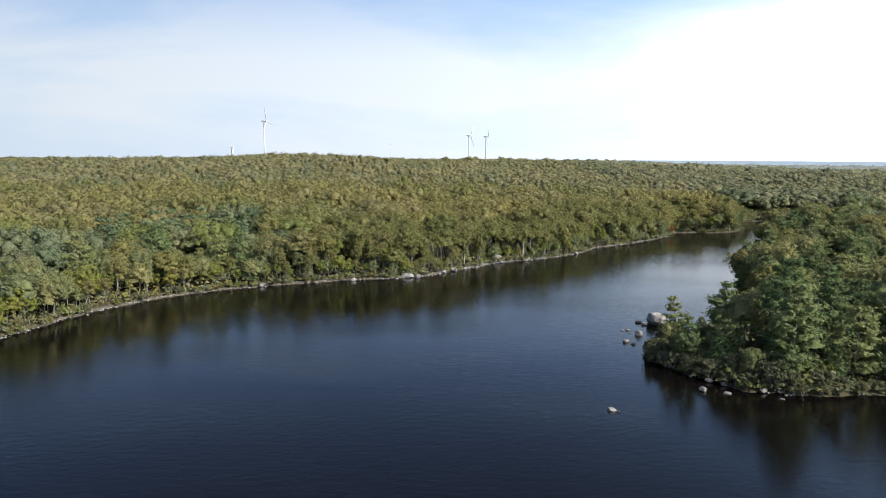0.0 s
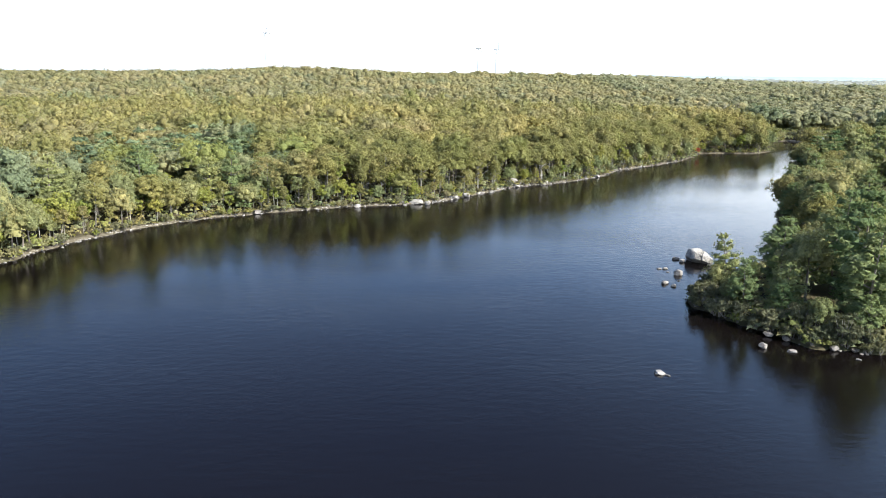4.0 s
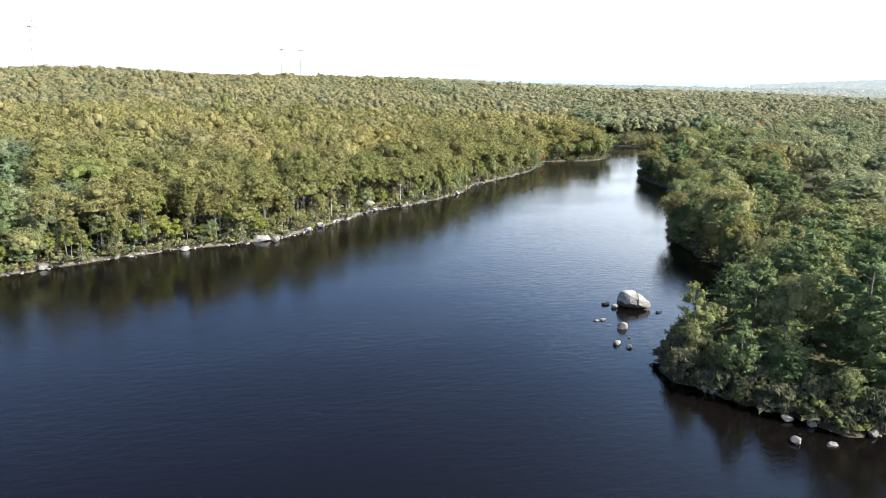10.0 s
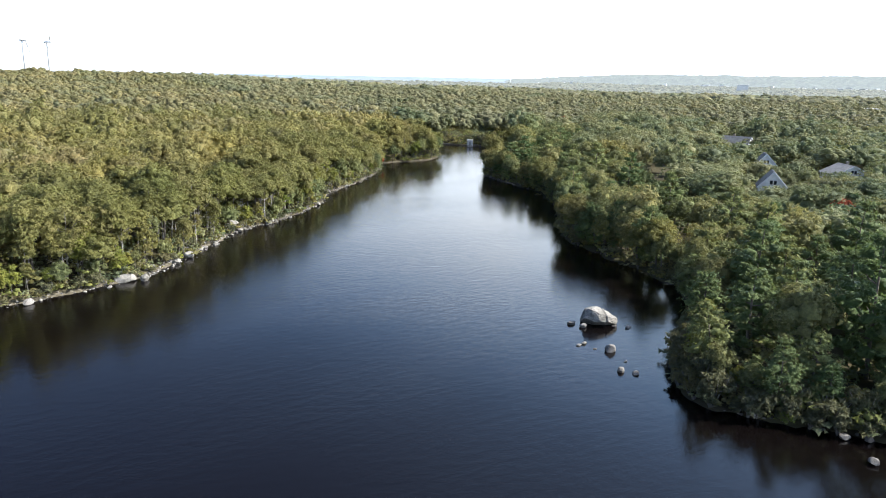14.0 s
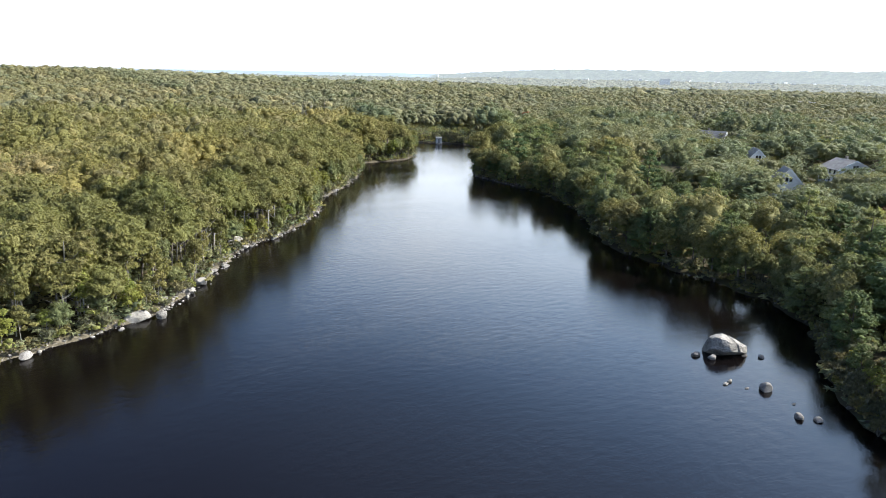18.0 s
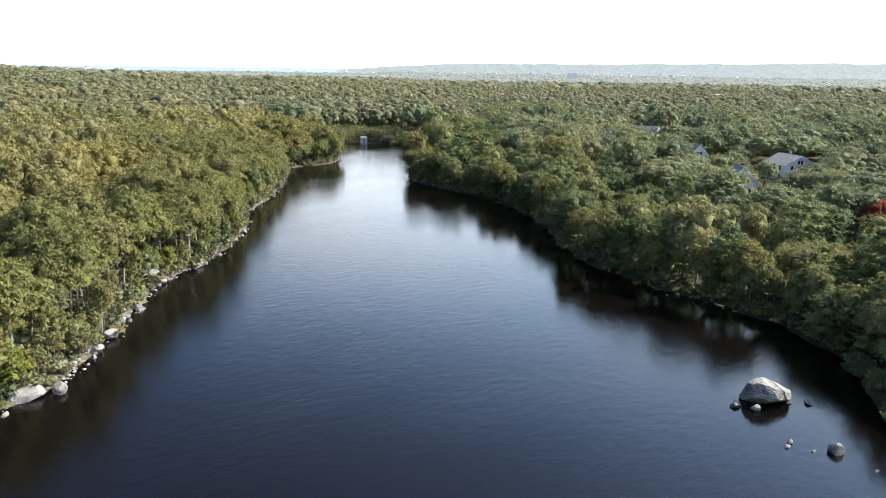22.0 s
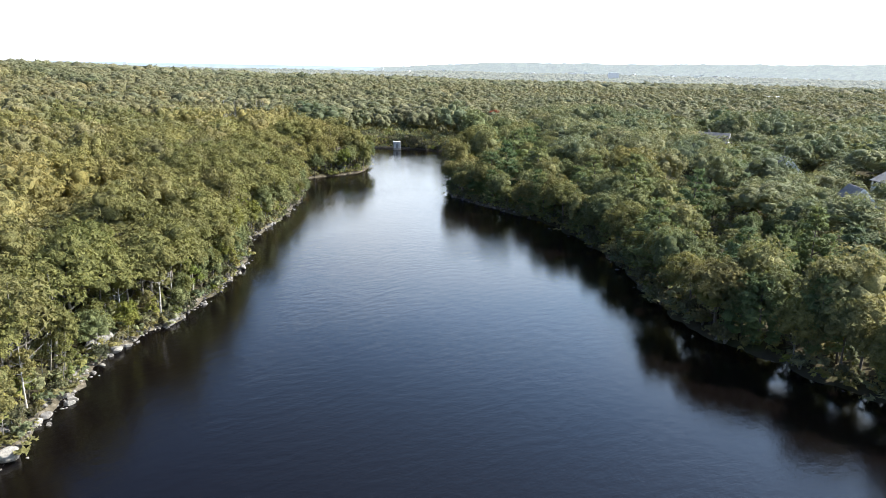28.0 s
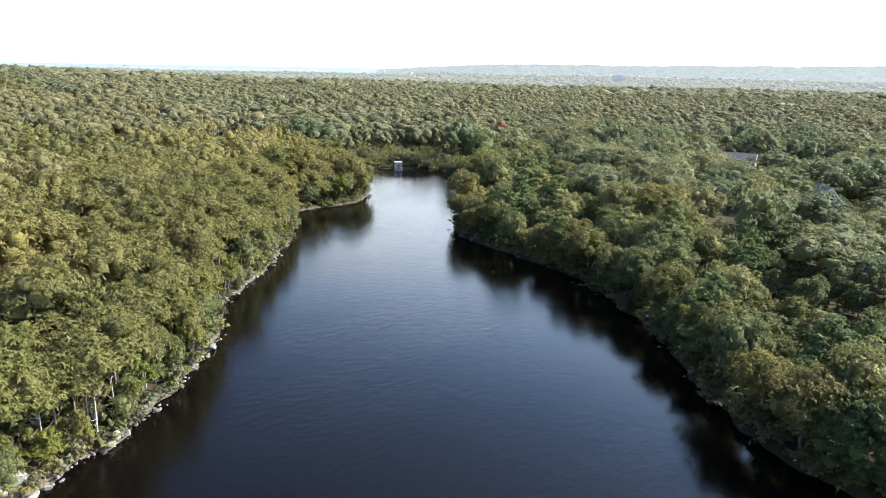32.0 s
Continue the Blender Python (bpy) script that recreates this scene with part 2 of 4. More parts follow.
STONE_WALL = surface("stone_masonry", [(0.3, (0.18, 0.16, 0.14)), (0.7, (0.36, 0.33, 0.29))], 1.4, fine=5, bump=0.7, dist=0.06)
GRASS = surface("dry_grass", [(0.3, (0.14, 0.15, 0.05)), (0.7, (0.24, 0.22, 0.09))], 0.6, fine=6, bump=0.7, dist=0.06)


def glass_material():
    m, t = material("window_glass")
    p = node(t, "ShaderNodeBsdfPrincipled", Roughness=0.05)
    p.inputs["Base Color"].default_value = (0.03, 0.035, 0.04, 1)
    return finish(m, t, p.outputs[0])


GLASS = glass_material()


def ground_material():
    m, t = material("forest_floor")
    col = ramp(t, noise_fac(t, 0.12, 8.0, 0.65), [(0.3, (0.035, 0.03, 0.02)), (0.5, (0.065, 0.055, 0.03)), (0.72, (0.06, 0.07, 0.026))])
    pos = t.nodes.new("ShaderNodeNewGeometry").outputs["Position"]
    s = t.nodes.new("ShaderNodeSeparateXYZ")
    t.links.new(pos, s.inputs[0])
    g = noise_fac(t, 1.3, 5.0, 0.7)
    sand = ramp(t, g, [(0.3, (0.05, 0.042, 0.03)), (0.5, (0.11, 0.094, 0.068)), (0.7, (0.24, 0.21, 0.165))])
    # the bare strip that the falling water level leaves along the shore
    strip = ramp(t, s.outputs["Z"], [(0.0, (1, 1, 1)), (0.30, (1, 1, 1)), (0.55, (0, 0, 0))])
    dot = t.nodes.new("ShaderNodeVectorMath")
    dot.operation = "DOT_PRODUCT"
    dot.inputs[1].default_value = (-0.0032, 0.0058, 0)
    t.links.new(pos, dot.inputs[0])
    sunny = ramp(t, dot.outputs["Value"], [(0.95, (0.1,) * 3), (1.0, (0.9,) * 3)])
    col = mixed(t, mixed(t, 1.0, strip, sunny, "MULTIPLY"), col, sand)
    p = node(t, "ShaderNodeBsdfPrincipled", Roughness=0.9)
    p.inputs["Specular IOR Level"].default_value = 0.1
    t.links.new(col, p.inputs["Base Color"])
    t.links.new(bumped(t, g, 0.7, 0.15), p.inputs["Normal"])
    return finish(m, t, p.outputs[0])


def water_material(name, base):
    m, t = material(name)
    p = node(t, "ShaderNodeBsdfPrincipled", IOR=1.333)
    p.inputs["Base Color"].default_value = (*base, 1)
    gust = noise_fac(t, 0.018, 3.0, 0.5, (1.0, 2.2, 1.0))
    r = ramp(t, gust, [(0.35, (0.06,) * 3), (0.65, (0.125,) * 3)])
    t.links.new(r, p.inputs["Roughness"])
    ripples = noise_fac(t, 3.2, 3.0, 0.6, (0.7, 1.5, 1.0))
    swell = noise_fac(t, 0.7, 3.0, 0.5, (0.8, 1.4, 1.0))
    add = t.nodes.new("ShaderNodeMath")
    add.operation = "MULTIPLY_ADD"
    add.inputs[1].default_value = 0.5
    t.links.new(ripples, add.inputs[0])
    t.links.new(swell, add.inputs[2])
    b = node(t, "ShaderNodeBump", Distance=0.10)
    st = ramp(t, gust, [(0.3, (0.15,) * 3), (0.7, (0.42,) * 3)])
    t.links.new(st, b.inputs["Strength"])
    t.links.new(add.outputs[0], b.inputs["Height"])
    t.links.new(b.outputs[0], p.inputs["Normal"])
    return finish(m, t, p.outputs[0])


FLOOR = ground_material()
WATER = water_material("pond_water", (0.0030, 0.0022, 0.0022))
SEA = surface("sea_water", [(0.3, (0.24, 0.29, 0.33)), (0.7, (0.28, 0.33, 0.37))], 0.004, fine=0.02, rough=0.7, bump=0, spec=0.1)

# ---- building helpers ----
rng = np.random.default_rng(7)


def mesh_from(name, verts, faces, mat, tint=None, smooth=False):
    """A mesh from arrays; faces is one array, or a list of arrays, of equal-sided faces."""
    me = bpy.data.meshes.new(name)
    groups = faces if isinstance(faces, list) else [faces]
    loops = np.concatenate([g.ravel() for g in groups]).astype(np.int32)
    sizes = np.concatenate([np.full(len(g), g.shape[1]) for g in groups])
    starts = np.concatenate([[0], np.cumsum(sizes)[:-1]]).astype(np.int32)
    me.vertices.add(len(verts))
    me.vertices.foreach_set("co", np.asarray(verts, np.float32).ravel())
    me.loops.add(len(loops))
    me.loops.foreach_set("vertex_index", loops)
    me.polygons.add(len(starts))
    me.polygons.foreach_set("loop_start", starts)
    if tint is not None:
        col = me.attributes.new("tint", "FLOAT_COLOR", "POINT")
        col.data.foreach_set("color", np.concatenate([tint, np.ones((len(tint), 1))], 1).astype(np.float32).ravel())
    if smooth:
        me.polygons.foreach_set("use_smooth", np.ones(len(starts), bool))
    me.update(calc_edges=True)
    me.materials.append(mat)
    return me


def part(name, bm, mat, parent, label=""):
    """Link a bmesh, or a finished mesh, as one mesh object under a thing or a part."""
    if isinstance(bm, bpy.types.Mesh):
        me = bm
    else:
        me = bpy.data.meshes.new(name)
        bm.to_mesh(me)
        bm.free()
        me.materials.append(mat)
    ob = new(name, me)
    ob.parent = parent
    if label:
        tagged(ob, label)
    return ob


def thing(name, at, label, category, group="", turn=0.0, kind=""):
    ob = new(name)
    ob.empty_display_size = 0.5
    ob.matrix_basis = pose(*at, 0, 0, turn)
    return tagged(ob, label, category, group, kind)


def box(bm, x0, y0, z0, x1, y1, z1, bevel=0.0):
    vs = bmesh.ops.create_cube(bm, size=1, matrix=Matrix.LocRotScale(((x0 + x1) / 2, (y0 + y1) / 2, (z0 + z1) / 2), None, (x1 - x0, y1 - y0, z1 - z0)))["verts"]
    if bevel:
        es = list({ed for v in vs for ed in v.link_edges})
        bmesh.ops.bevel(bm, geom=es, offset=bevel, segments=1, affect="EDGES")
    return bm


def boxed(*args, bevel=0.0):
    return box(bmesh.new(), *args, bevel=bevel)


def tube(points, radii, sides=6):
    """Verts and quads of a tapered tube through points."""
    pts = np.asarray(points, float)
    ang = np.arange(sides) * 2 * math.pi / sides
    rings = []
    for i, p in enumerate(pts):
        d = pts[min(i + 1, len(pts) - 1)] - pts[max(i - 1, 0)]
        d /= np.linalg.norm(d)
        u = np.cross(d, (0.3, 1, 0.1))
        u /= np.linalg.norm(u)
        w = np.cross(d, u)
        rings.append(p + radii[i] * (np.cos(ang)[:, None] * u + np.sin(ang)[:, None] * w))
    v = np.concatenate(rings)
    f = [(i * sides + k, i * sides + (k + 1) % sides, (i + 1) * sides + (k + 1) % sides, (i + 1) * sides + k) for i in range(len(pts) - 1) for k in range(sides)]
    return v, np.array(f)


def joined(pieces):
    vs, fs, n = [], [], 0
    for v, f in pieces:
        vs.append(v)
        fs.append(f + n)
        n += len(v)
    return np.concatenate(vs), np.concatenate(fs)


def leaf_quads(points, normals, size, r, jitter=0.55, flat=1.0):
    """A small rhombic leaf spray at each point, roughly across its normal."""
    n = len(points)
    nn = normals + r.normal(0, jitter, (n, 3))
    nn[:, 2] *= flat
    nn /= np.linalg.norm(nn, axis=1)[:, None]
    ref = r.normal(0, 1, (n, 3))
    u = np.cross(nn, ref)
    u /= np.linalg.norm(u, axis=1)[:, None] + 1e-9
    w = np.cross(nn, u)
    s = (size * r.uniform(0.6, 1.35, n))[:, None]
    q = np.stack([points - u * s * 0.62, points - w * s * 0.42 + nn * s * 0.12, points + u * s * 0.62, points + w * s * 0.42 + nn * s * 0.12], 1)
    return q.reshape(-1, 3), np.arange(4 * n).reshape(-1, 4)


def leaf_sprays(points, normals, size, r, jitter=0.42):
    """A loose spray of three narrow leaf tufts at each point."""
    n = len(points)
    nn = normals + r.normal(0, jitter, (n, 3))
    nn /= np.linalg.norm(nn, axis=1)[:, None]
    u = np.cross(nn, r.normal(0, 1, (n, 3)))
    u /= np.linalg.norm(u, axis=1)[:, None] + 1e-9
    w = np.cross(nn, u)
    s = (size * r.uniform(0.6, 1.35, n))[:, None]
    out = []
    for k in range(3):
        a = (k * 2.094 + r.uniform(-0.6, 0.6, n))[:, None]
        d = np.cos(a) * u + np.sin(a) * w + nn * r.uniform(-0.35, 0.45, n)[:, None]
        e = -np.sin(a) * u + np.cos(a) * w
        c = points - d * s * 0.12
        out.append(np.stack([c - e * s * 0.30, c + d * s * r.uniform(0.7, 1.1, n)[:, None], c + e * s * 0.30], 1))
    return np.concatenate(out).reshape(-1, 3), np.arange(9 * n).reshape(-1, 3)


def directions(n, r, low=-0.3):
    z = r.uniform(low, 1, n)
    a = r.uniform(0, 2 * math.pi, n)
    s = np.sqrt(1 - z * z)
    return np.stack([s * np.cos(a), s * np.sin(a), z], 1)


ICO_V = np.array([(0, 0, 1), *[(0.894 * math.cos(k * 1.2566), 0.894 * math.sin(k * 1.2566), 0.447) for k in range(5)],
                  *[(0.894 * math.cos(k * 1.2566 + 0.628), 0.894 * math.sin(k * 1.2566 + 0.628), -0.447) for k in range(5)], (0, 0, -1)])
ICO_F = np.array([f for k in range(5) for f in ((0, 1 + k, 1 + (k + 1) % 5), (1 + k, 6 + k, 1 + (k + 1) % 5), (6 + k, 6 + (k + 1) % 5, 1 + (k + 1) % 5), (11, 6 + (k + 1) % 5, 6 + k))])
ICO_F = np.array([f for i, f in enumerate(ICO_F) if i % 4 != 3])


def clumps(centres, radii, squash, g):
    """Shaded hearts of the boughs: uneven lumps, open below."""
    vs = [ICO_V * g.uniform(0.7, 1.25, (12, 1)) * rr * squash + c for c, rr in zip(centres, radii)]
    fs = [ICO_F + i * 12 for i in range(len(centres))]
    return np.concatenate(vs), np.concatenate(fs)


def round_crown(h, r, n, size, lobes, seed, base=0.3, heart=0.56, jitter=0.26, sub=5, squash=0.72):
    """Crown of a broadleaved tree: billowing boughs of leafy tufts round a shaded heart. Returns verts, faces."""
    g = np.random.default_rng(seed)
    mid = h * (base + 1) / 2
    half = h * (1 - base) / 2
    i = np.arange(lobes) + 0.5
    zz = 1 - 1.5 * i / lobes
    aa = i * 2.39996 + g.uniform(-0.5, 0.5, lobes)
    ss = np.sqrt(1 - np.clip(zz, -1, 1) ** 2)
    dirs = np.stack([ss * np.cos(aa), ss * np.sin(aa), zz], 1)
    rl = r * g.uniform(0.34, 0.56, lobes)
    cen = dirs * np.array([1, 1, half / r]) * (r - rl)[:, None] * g.uniform(0.78, 1.16, lobes)[:, None] + (0, 0, mid)
    # tufts sitting on each bough
    tuft_of = np.repeat(np.arange(lobes), sub)
    td = directions(lobes * sub, g, -0.2) + dirs[tuft_of] * 0.45
    td /= np.linalg.norm(td, axis=1)[:, None]
    rt = rl[tuft_of] * g.uniform(0.36, 0.60, lobes * sub)
    tc = cen[tuft_of] + td * (rl[tuft_of] - rt * 0.4)[:, None] * np.array([1, 1, squash])
    k = g.integers(0, lobes * sub, n)
    out = directions(n, g, -0.25) + td[k] * 0.35
    out /= np.linalg.norm(out, axis=1)[:, None]
    p = tc[k] + out * rt[k][:, None] * np.array([1, 1, squash]) * g.uniform(0.82, 1.12, n)[:, None]
    q = leaf_sprays(p, out + (0, 0, 0.25), size, g, jitter)
    if not heart:
        return q[0], [q[1]]
    c = clumps(cen, rl * heart, np.array([1, 1, squash + 0.08]), g)
    return np.concatenate([q[0], c[0]]), [q[1], c[1] + len(q[0])]


def pine_crown(h, r, n, size, seed, base=0.12, tiers=10):
    """White pine: uneven whorls of level boughs carrying upswept needle sprays."""
    g = np.random.default_rng(seed)
    pts, nor, cen, rad = [], [], [], []
    per = n // (tiers * 5)
    for i in range(tiers):
        z = h * (base + (0.95 - base) * (i + g.uniform(-0.3, 0.3)) / (tiers - 1))
        u = max(0.0, min(1.0, z / h))
        reach = r * (1.0 - max(0, (u - 0.3) / 0.76) ** 2.0) * (0.8 + 0.2 * min(1, u / 0.35))
        off = g.uniform(0, 6.28)
        for b in range(5):
            a = off + b * 1.2566 + g.uniform(-0.35, 0.35)
            L = reach * g.uniform(0.55, 1.25) + 0.3
            t = g.uniform(0.3, 1, per) ** 0.7
            side = g.normal(0, 0.24, per) * L * (0.4 + 0.6 * t)
            d = np.array([math.cos(a), math.sin(a)])
            e = np.array([-d[1], d[0]])
            xy = d * (t * L)[:, None] + e * side[:, None]
            pts.append(np.column_stack([xy, z + t * L * 0.26 + g.normal(0.1, 0.22, per)]))
            nor.append(np.column_stack([xy / (L + 0.1) * 0.5, np.full(per, 0.9)]))
            cen.append((d[0] * L * 0.56, d[1] * L * 0.56, z + L * 0.13))
            rad.append(L * 0.26 + 0.05)
    tip = 12
    pts.append(np.column_stack([g.normal(0, 0.18, tip), g.normal(0, 0.18, tip), h * g.uniform(0.93, 1.02, tip)]))
    nor.append(np.tile((0, 0, 1.0), (tip, 1)))
    q = leaf_sprays(np.concatenate(pts), np.concatenate(nor), size, g, 0.32)
    c = clumps(cen, rad, np.array([1, 1, 0.5]), g)
    return np.concatenate([q[0], c[0]]), [q[1], c[1] + len(q[0])]


def wood(h, r0, seed, limbs=5, spread=2.5, top=0.85):
    g = np.random.default_rng(seed)
    bend = g.normal(0, 0.25, 2)
    zs = np.linspace(0, top * h, 6)
    line = np.column_stack([bend[0] * np.sin(zs / h * 3), bend[1] * np.sin(zs / h * 2.4), zs - 0.4])
    pieces = [tube(line, r0 * np.linspace(1.15, 0.22, 6))]
    for i in range(limbs):
        u = g.uniform(0.28, 0.72)
        j = u * 5 / top
        k = min(int(j), 4)
        st = line[k] + (line[k + 1] - line[k]) * (j - k)
        a = i * 2.4 + g.uniform(-0.5, 0.5)
        L = spread * g.uniform(0.7, 1.1) * (1.2 - u * 0.6)
        end = st + np.array([math.cos(a) * L, math.sin(a) * L, L * g.uniform(0.4, 0.9)])
        m = (st + end) / 2 + (0, 0, -0.15 * L)
        pieces.append(tube([st, m, end], [r0 * 0.42, r0 * 0.28, r0 * 0.1], 5))
    return joined(pieces)


# ---- plan of the pond and the land ----
SHORE_LEFT = [(-50, -190), (-95, -110), (-104, -20), (-95, 60), (-84, 108), (-80, 126), (-75, 139), (-68, 151), (-58, 160), (-46, 168), (-35, 173), (-24, 178),
              (-13, 181), (-3, 184), (7, 194.5), (15, 203.5), (23, 213.5), (35, 219.5), (47, 229), (57, 239.5), (65, 254), (75, 262), (87, 273), (100, 286), (109, 298),
              (112, 309), (121, 315), (132, 314), (144, 315), (155, 325), (157, 334), (162, 352), (170, 370)]
SHORE_RIGHT = [(187, 378), (203, 358), (207, 343), (204, 329), (182, 306), (160, 286), (141, 272), (134, 263), (131, 248), (129, 236), (126, 222), (118, 208), (106, 192), (93, 178),
               (85, 166), (82, 152), (80, 140), (77, 130), (70, 121), (62, 116), (54, 112), (47, 107), (41, 101), (40, 96), (43, 90), (46, 85), (50, 80), (57, 77),
               (68, 78), (84, 75), (110, 62), (132, 30), (140, -20), (125, -100), (70, -190)]
SHORE = np.array(SHORE_LEFT + SHORE_RIGHT, float)


def shore_distance(x, y):
    """Signed distance to the waterline: above nought on land."""
    p = np.stack([np.asarray(x, float), np.asarray(y, float)], -1)
    best = np.full(p.shape[:-1], 1e9)
    inside = np.zeros(p.shape[:-1], bool)
    for i in range(len(SHORE)):
        a, b = SHORE[i], SHORE[(i + 1) % len(SHORE)]
        d = b - a
        t = np.clip(((p - a) @ d) / (d @ d), 0, 1)
        q = p - (a + t[..., None] * d)
        best = np.minimum(best, np.hypot(q[..., 0], q[..., 1]))
        crosses = (a[1] > p[..., 1]) != (b[1] > p[..., 1])
        with np.errstate(divide="ignore", invalid="ignore"):
            inside ^= crosses & (p[..., 0] < d[0] * (p[..., 1] - a[1]) / (d[1] if d[1] else 1e-9) + a[0])
    return np.where(inside, -best, best)


def step(a, b, v):
    t = np.clip((v - a) / (b - a), 0, 1)
    return t * t * (3 - 2 * t)


def waves(x, y, s, k):
    return np.sin(x / s + k) * np.cos(y / s * 1.13 + 2 * k) + 0.6 * np.sin((x + y) / s * 1.7 + 3 * k) + 0.4 * np.cos((x - 1.4 * y) / s * 2.3 + k)


HILL, HILL_END = 17.5, 640


def height(x, y, d=None):
    x, y = np.asarray(x, float), np.asarray(y, float)
    d = shore_distance(x, y) if d is None else d
    far = np.hypot(x, y)
    d = d + step(60, 20, np.abs(d)) * (0.55 * waves(x, y, 2.6, 1.9) + 0.35 * waves(x, y, 1.1, 0.2))
    u = (x * -0.57 + (y - 190) * 0.82)
    left = step(-30, 40, u)
    hill = HILL * step(-40, HILL_END, u) * (1 - 0.62 * step(80, 800, x)) * (1 - 0.85 * step(900, 2300, far))
    hill += 7 * np.exp(-((x + 130) ** 2 + (y - 700) ** 2) / 120 ** 2) + 1.5 * np.exp(-((x - 170) ** 2 + (y - 980) ** 2) / 130 ** 2)
    hill += left * step(60, 400, d) * waves(x, y, 95, 0.7) * 1.6
    low = 0.3 + 1.3 * (1 - np.exp(-np.maximum(d, 0) / 7)) + 1.0 * step(150, 900, d) * (1 - left) + step(150, 500, d) * waves(x, y, 120, 2.1) * 0.9
    bank = 1.4 * left * step(2, 14, d)
    land = low + hill * step(0, 60, d) + bank
    coast = step(2550, 2720, far) * step(41, 38, np.degrees(np.arctan2(x, y)))
    land = land * (1 - coast) - 4 * coast
    bed = np.maximum(d * 0.22, -4.0)
    return np.where(d > 0, land * step(-0.5, 3.0, d) + 0.12 * np.minimum(d, 1), bed - 0.05)


# ---- ground and water ----
def axis(inner0, inner1, pitch, outer, grow=1.09):
    v = list(np.arange(inner0, inner1 + pitch, pitch))
    for sign, end in ((1, outer), (-1, -outer)):
        s, x = pitch, v[-1] if sign > 0 else v[0]
        while sign * x < sign * end:
            s *= grow
            x += sign * s
            v.append(x) if sign > 0 else v.insert(0, x)
    return np.array(v)


gx, gy = axis(-110, 226, 1.6, 4700), axis(70, 384, 1.6, 4700)
GX, GY = np.meshgrid(gx, gy, indexing="ij")
GD = shore_distance(GX, GY)
GZ = height(GX, GY, GD)
ground_v = np.stack([GX, GY, GZ], -1).reshape(-1, 3)
nx, ny = len(gx), len(gy)
idx = np.arange(nx * ny).reshape(nx, ny)
ground_f = np.stack([idx[:-1, :-1], idx[1:, :-1], idx[1:, 1:], idx[:-1, 1:]], -1).reshape(-1, 4)
ground = new("ground", mesh_from("ground", ground_v, ground_f, FLOOR, smooth=True))
tagged(ground, "brown leaf-littered forest floor with a bare sandy shore strip", "ground", kind="structure")
pond = new("water", mesh_from("water", np.array([(-125, -210, 0), (235, -210, 0), (235, 385, 0), (-125, 385, 0)], float), np.array([[0, 1, 2, 3]]), WATER))
tagged(pond, "dark blue rippled water of a long woodland pond", "water", kind="structure")

# ---- distance: the sea, the far hills ----
def polar_sheet(r0, r1, a0, a1, rows, cols, zf):
    rr = np.linspace(r0, r1, rows)[:, None]
    aa = np.radians(np.linspace(a0, a1, cols))[None, :]
    x, y = rr * np.sin(aa), rr * np.cos(aa)
    v = np.stack([x, y, zf(x, y, rr + 0 * aa, np.degrees(aa) + 0 * rr)], -1).reshape(-1, 3)
    i = np.arange(rows * cols).reshape(rows, cols)
    return v, np.stack([i[:-1, :-1], i[:-1, 1:], i[1:, 1:], i[1:, :-1]], -1).reshape(-1, 4)


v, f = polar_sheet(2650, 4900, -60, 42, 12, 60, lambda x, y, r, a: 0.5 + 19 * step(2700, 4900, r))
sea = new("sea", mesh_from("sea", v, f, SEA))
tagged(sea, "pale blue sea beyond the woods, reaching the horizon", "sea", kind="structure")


def hill_height(x, y, r, a):
    top = np.interp(a, [35, 38, 41, 44, 47, 55, 63, 77, 100, 140], [2, 8, 24, 36, 50, 52, 60, 66, 60, 60])
    rise = step(2950, 3900, r) * (1 - 0.3 * step(4000, 4600, r))
    return -8 + (12 + top * rise * (1 + 0.06 * waves(x, y, 170, 1.0)) + 2.5 * waves(x, y, 21, 0.4) + 1.8 * waves(x, y, 9, 1.3)) * step(36.2, 38.5, a)


v, f = polar_sheet(2650, 4600, 36, 140, 46, 520, hill_height)
tint = np.tile((0.068, 0.082, 0.05), (len(v), 1)) * rng.uniform(0.6, 1.4, (len(v), 1))
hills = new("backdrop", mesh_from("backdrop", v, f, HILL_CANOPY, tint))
tagged(hills, "hazy blue-green wooded hills along the horizon", "hills", kind="structure")
v, f = polar_sheet(3050, 3500, 4, 24.5, 10, 200, lambda x, y, r, a: 1 + 13 * step(0, 1, 1 - np.abs(r - 3275) / 225) * step(24.5, 20, a) + 1.2 * waves(x, y, 19, 0.4))
tint = np.tile((0.06, 0.085, 0.04), (len(v), 1)) * rng.uniform(0.6, 1.4, (len(v), 1))
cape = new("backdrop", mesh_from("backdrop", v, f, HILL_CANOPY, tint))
tagged(cape, "low hazy wooded headland in front of the sea", "headland", kind="structure")
v, f = polar_sheet(3290, 3310, 21, 28.5, 3, 40, lambda x, y, r, a: 2 + 6 * (1 - np.abs(r - 3300) / 10))
breakwater = new("breakwater", mesh_from("breakwater", v, f, STONE_WALL))
tagged(breakwater, "long thin grey stone breakwater out in the sea", "breakwater")

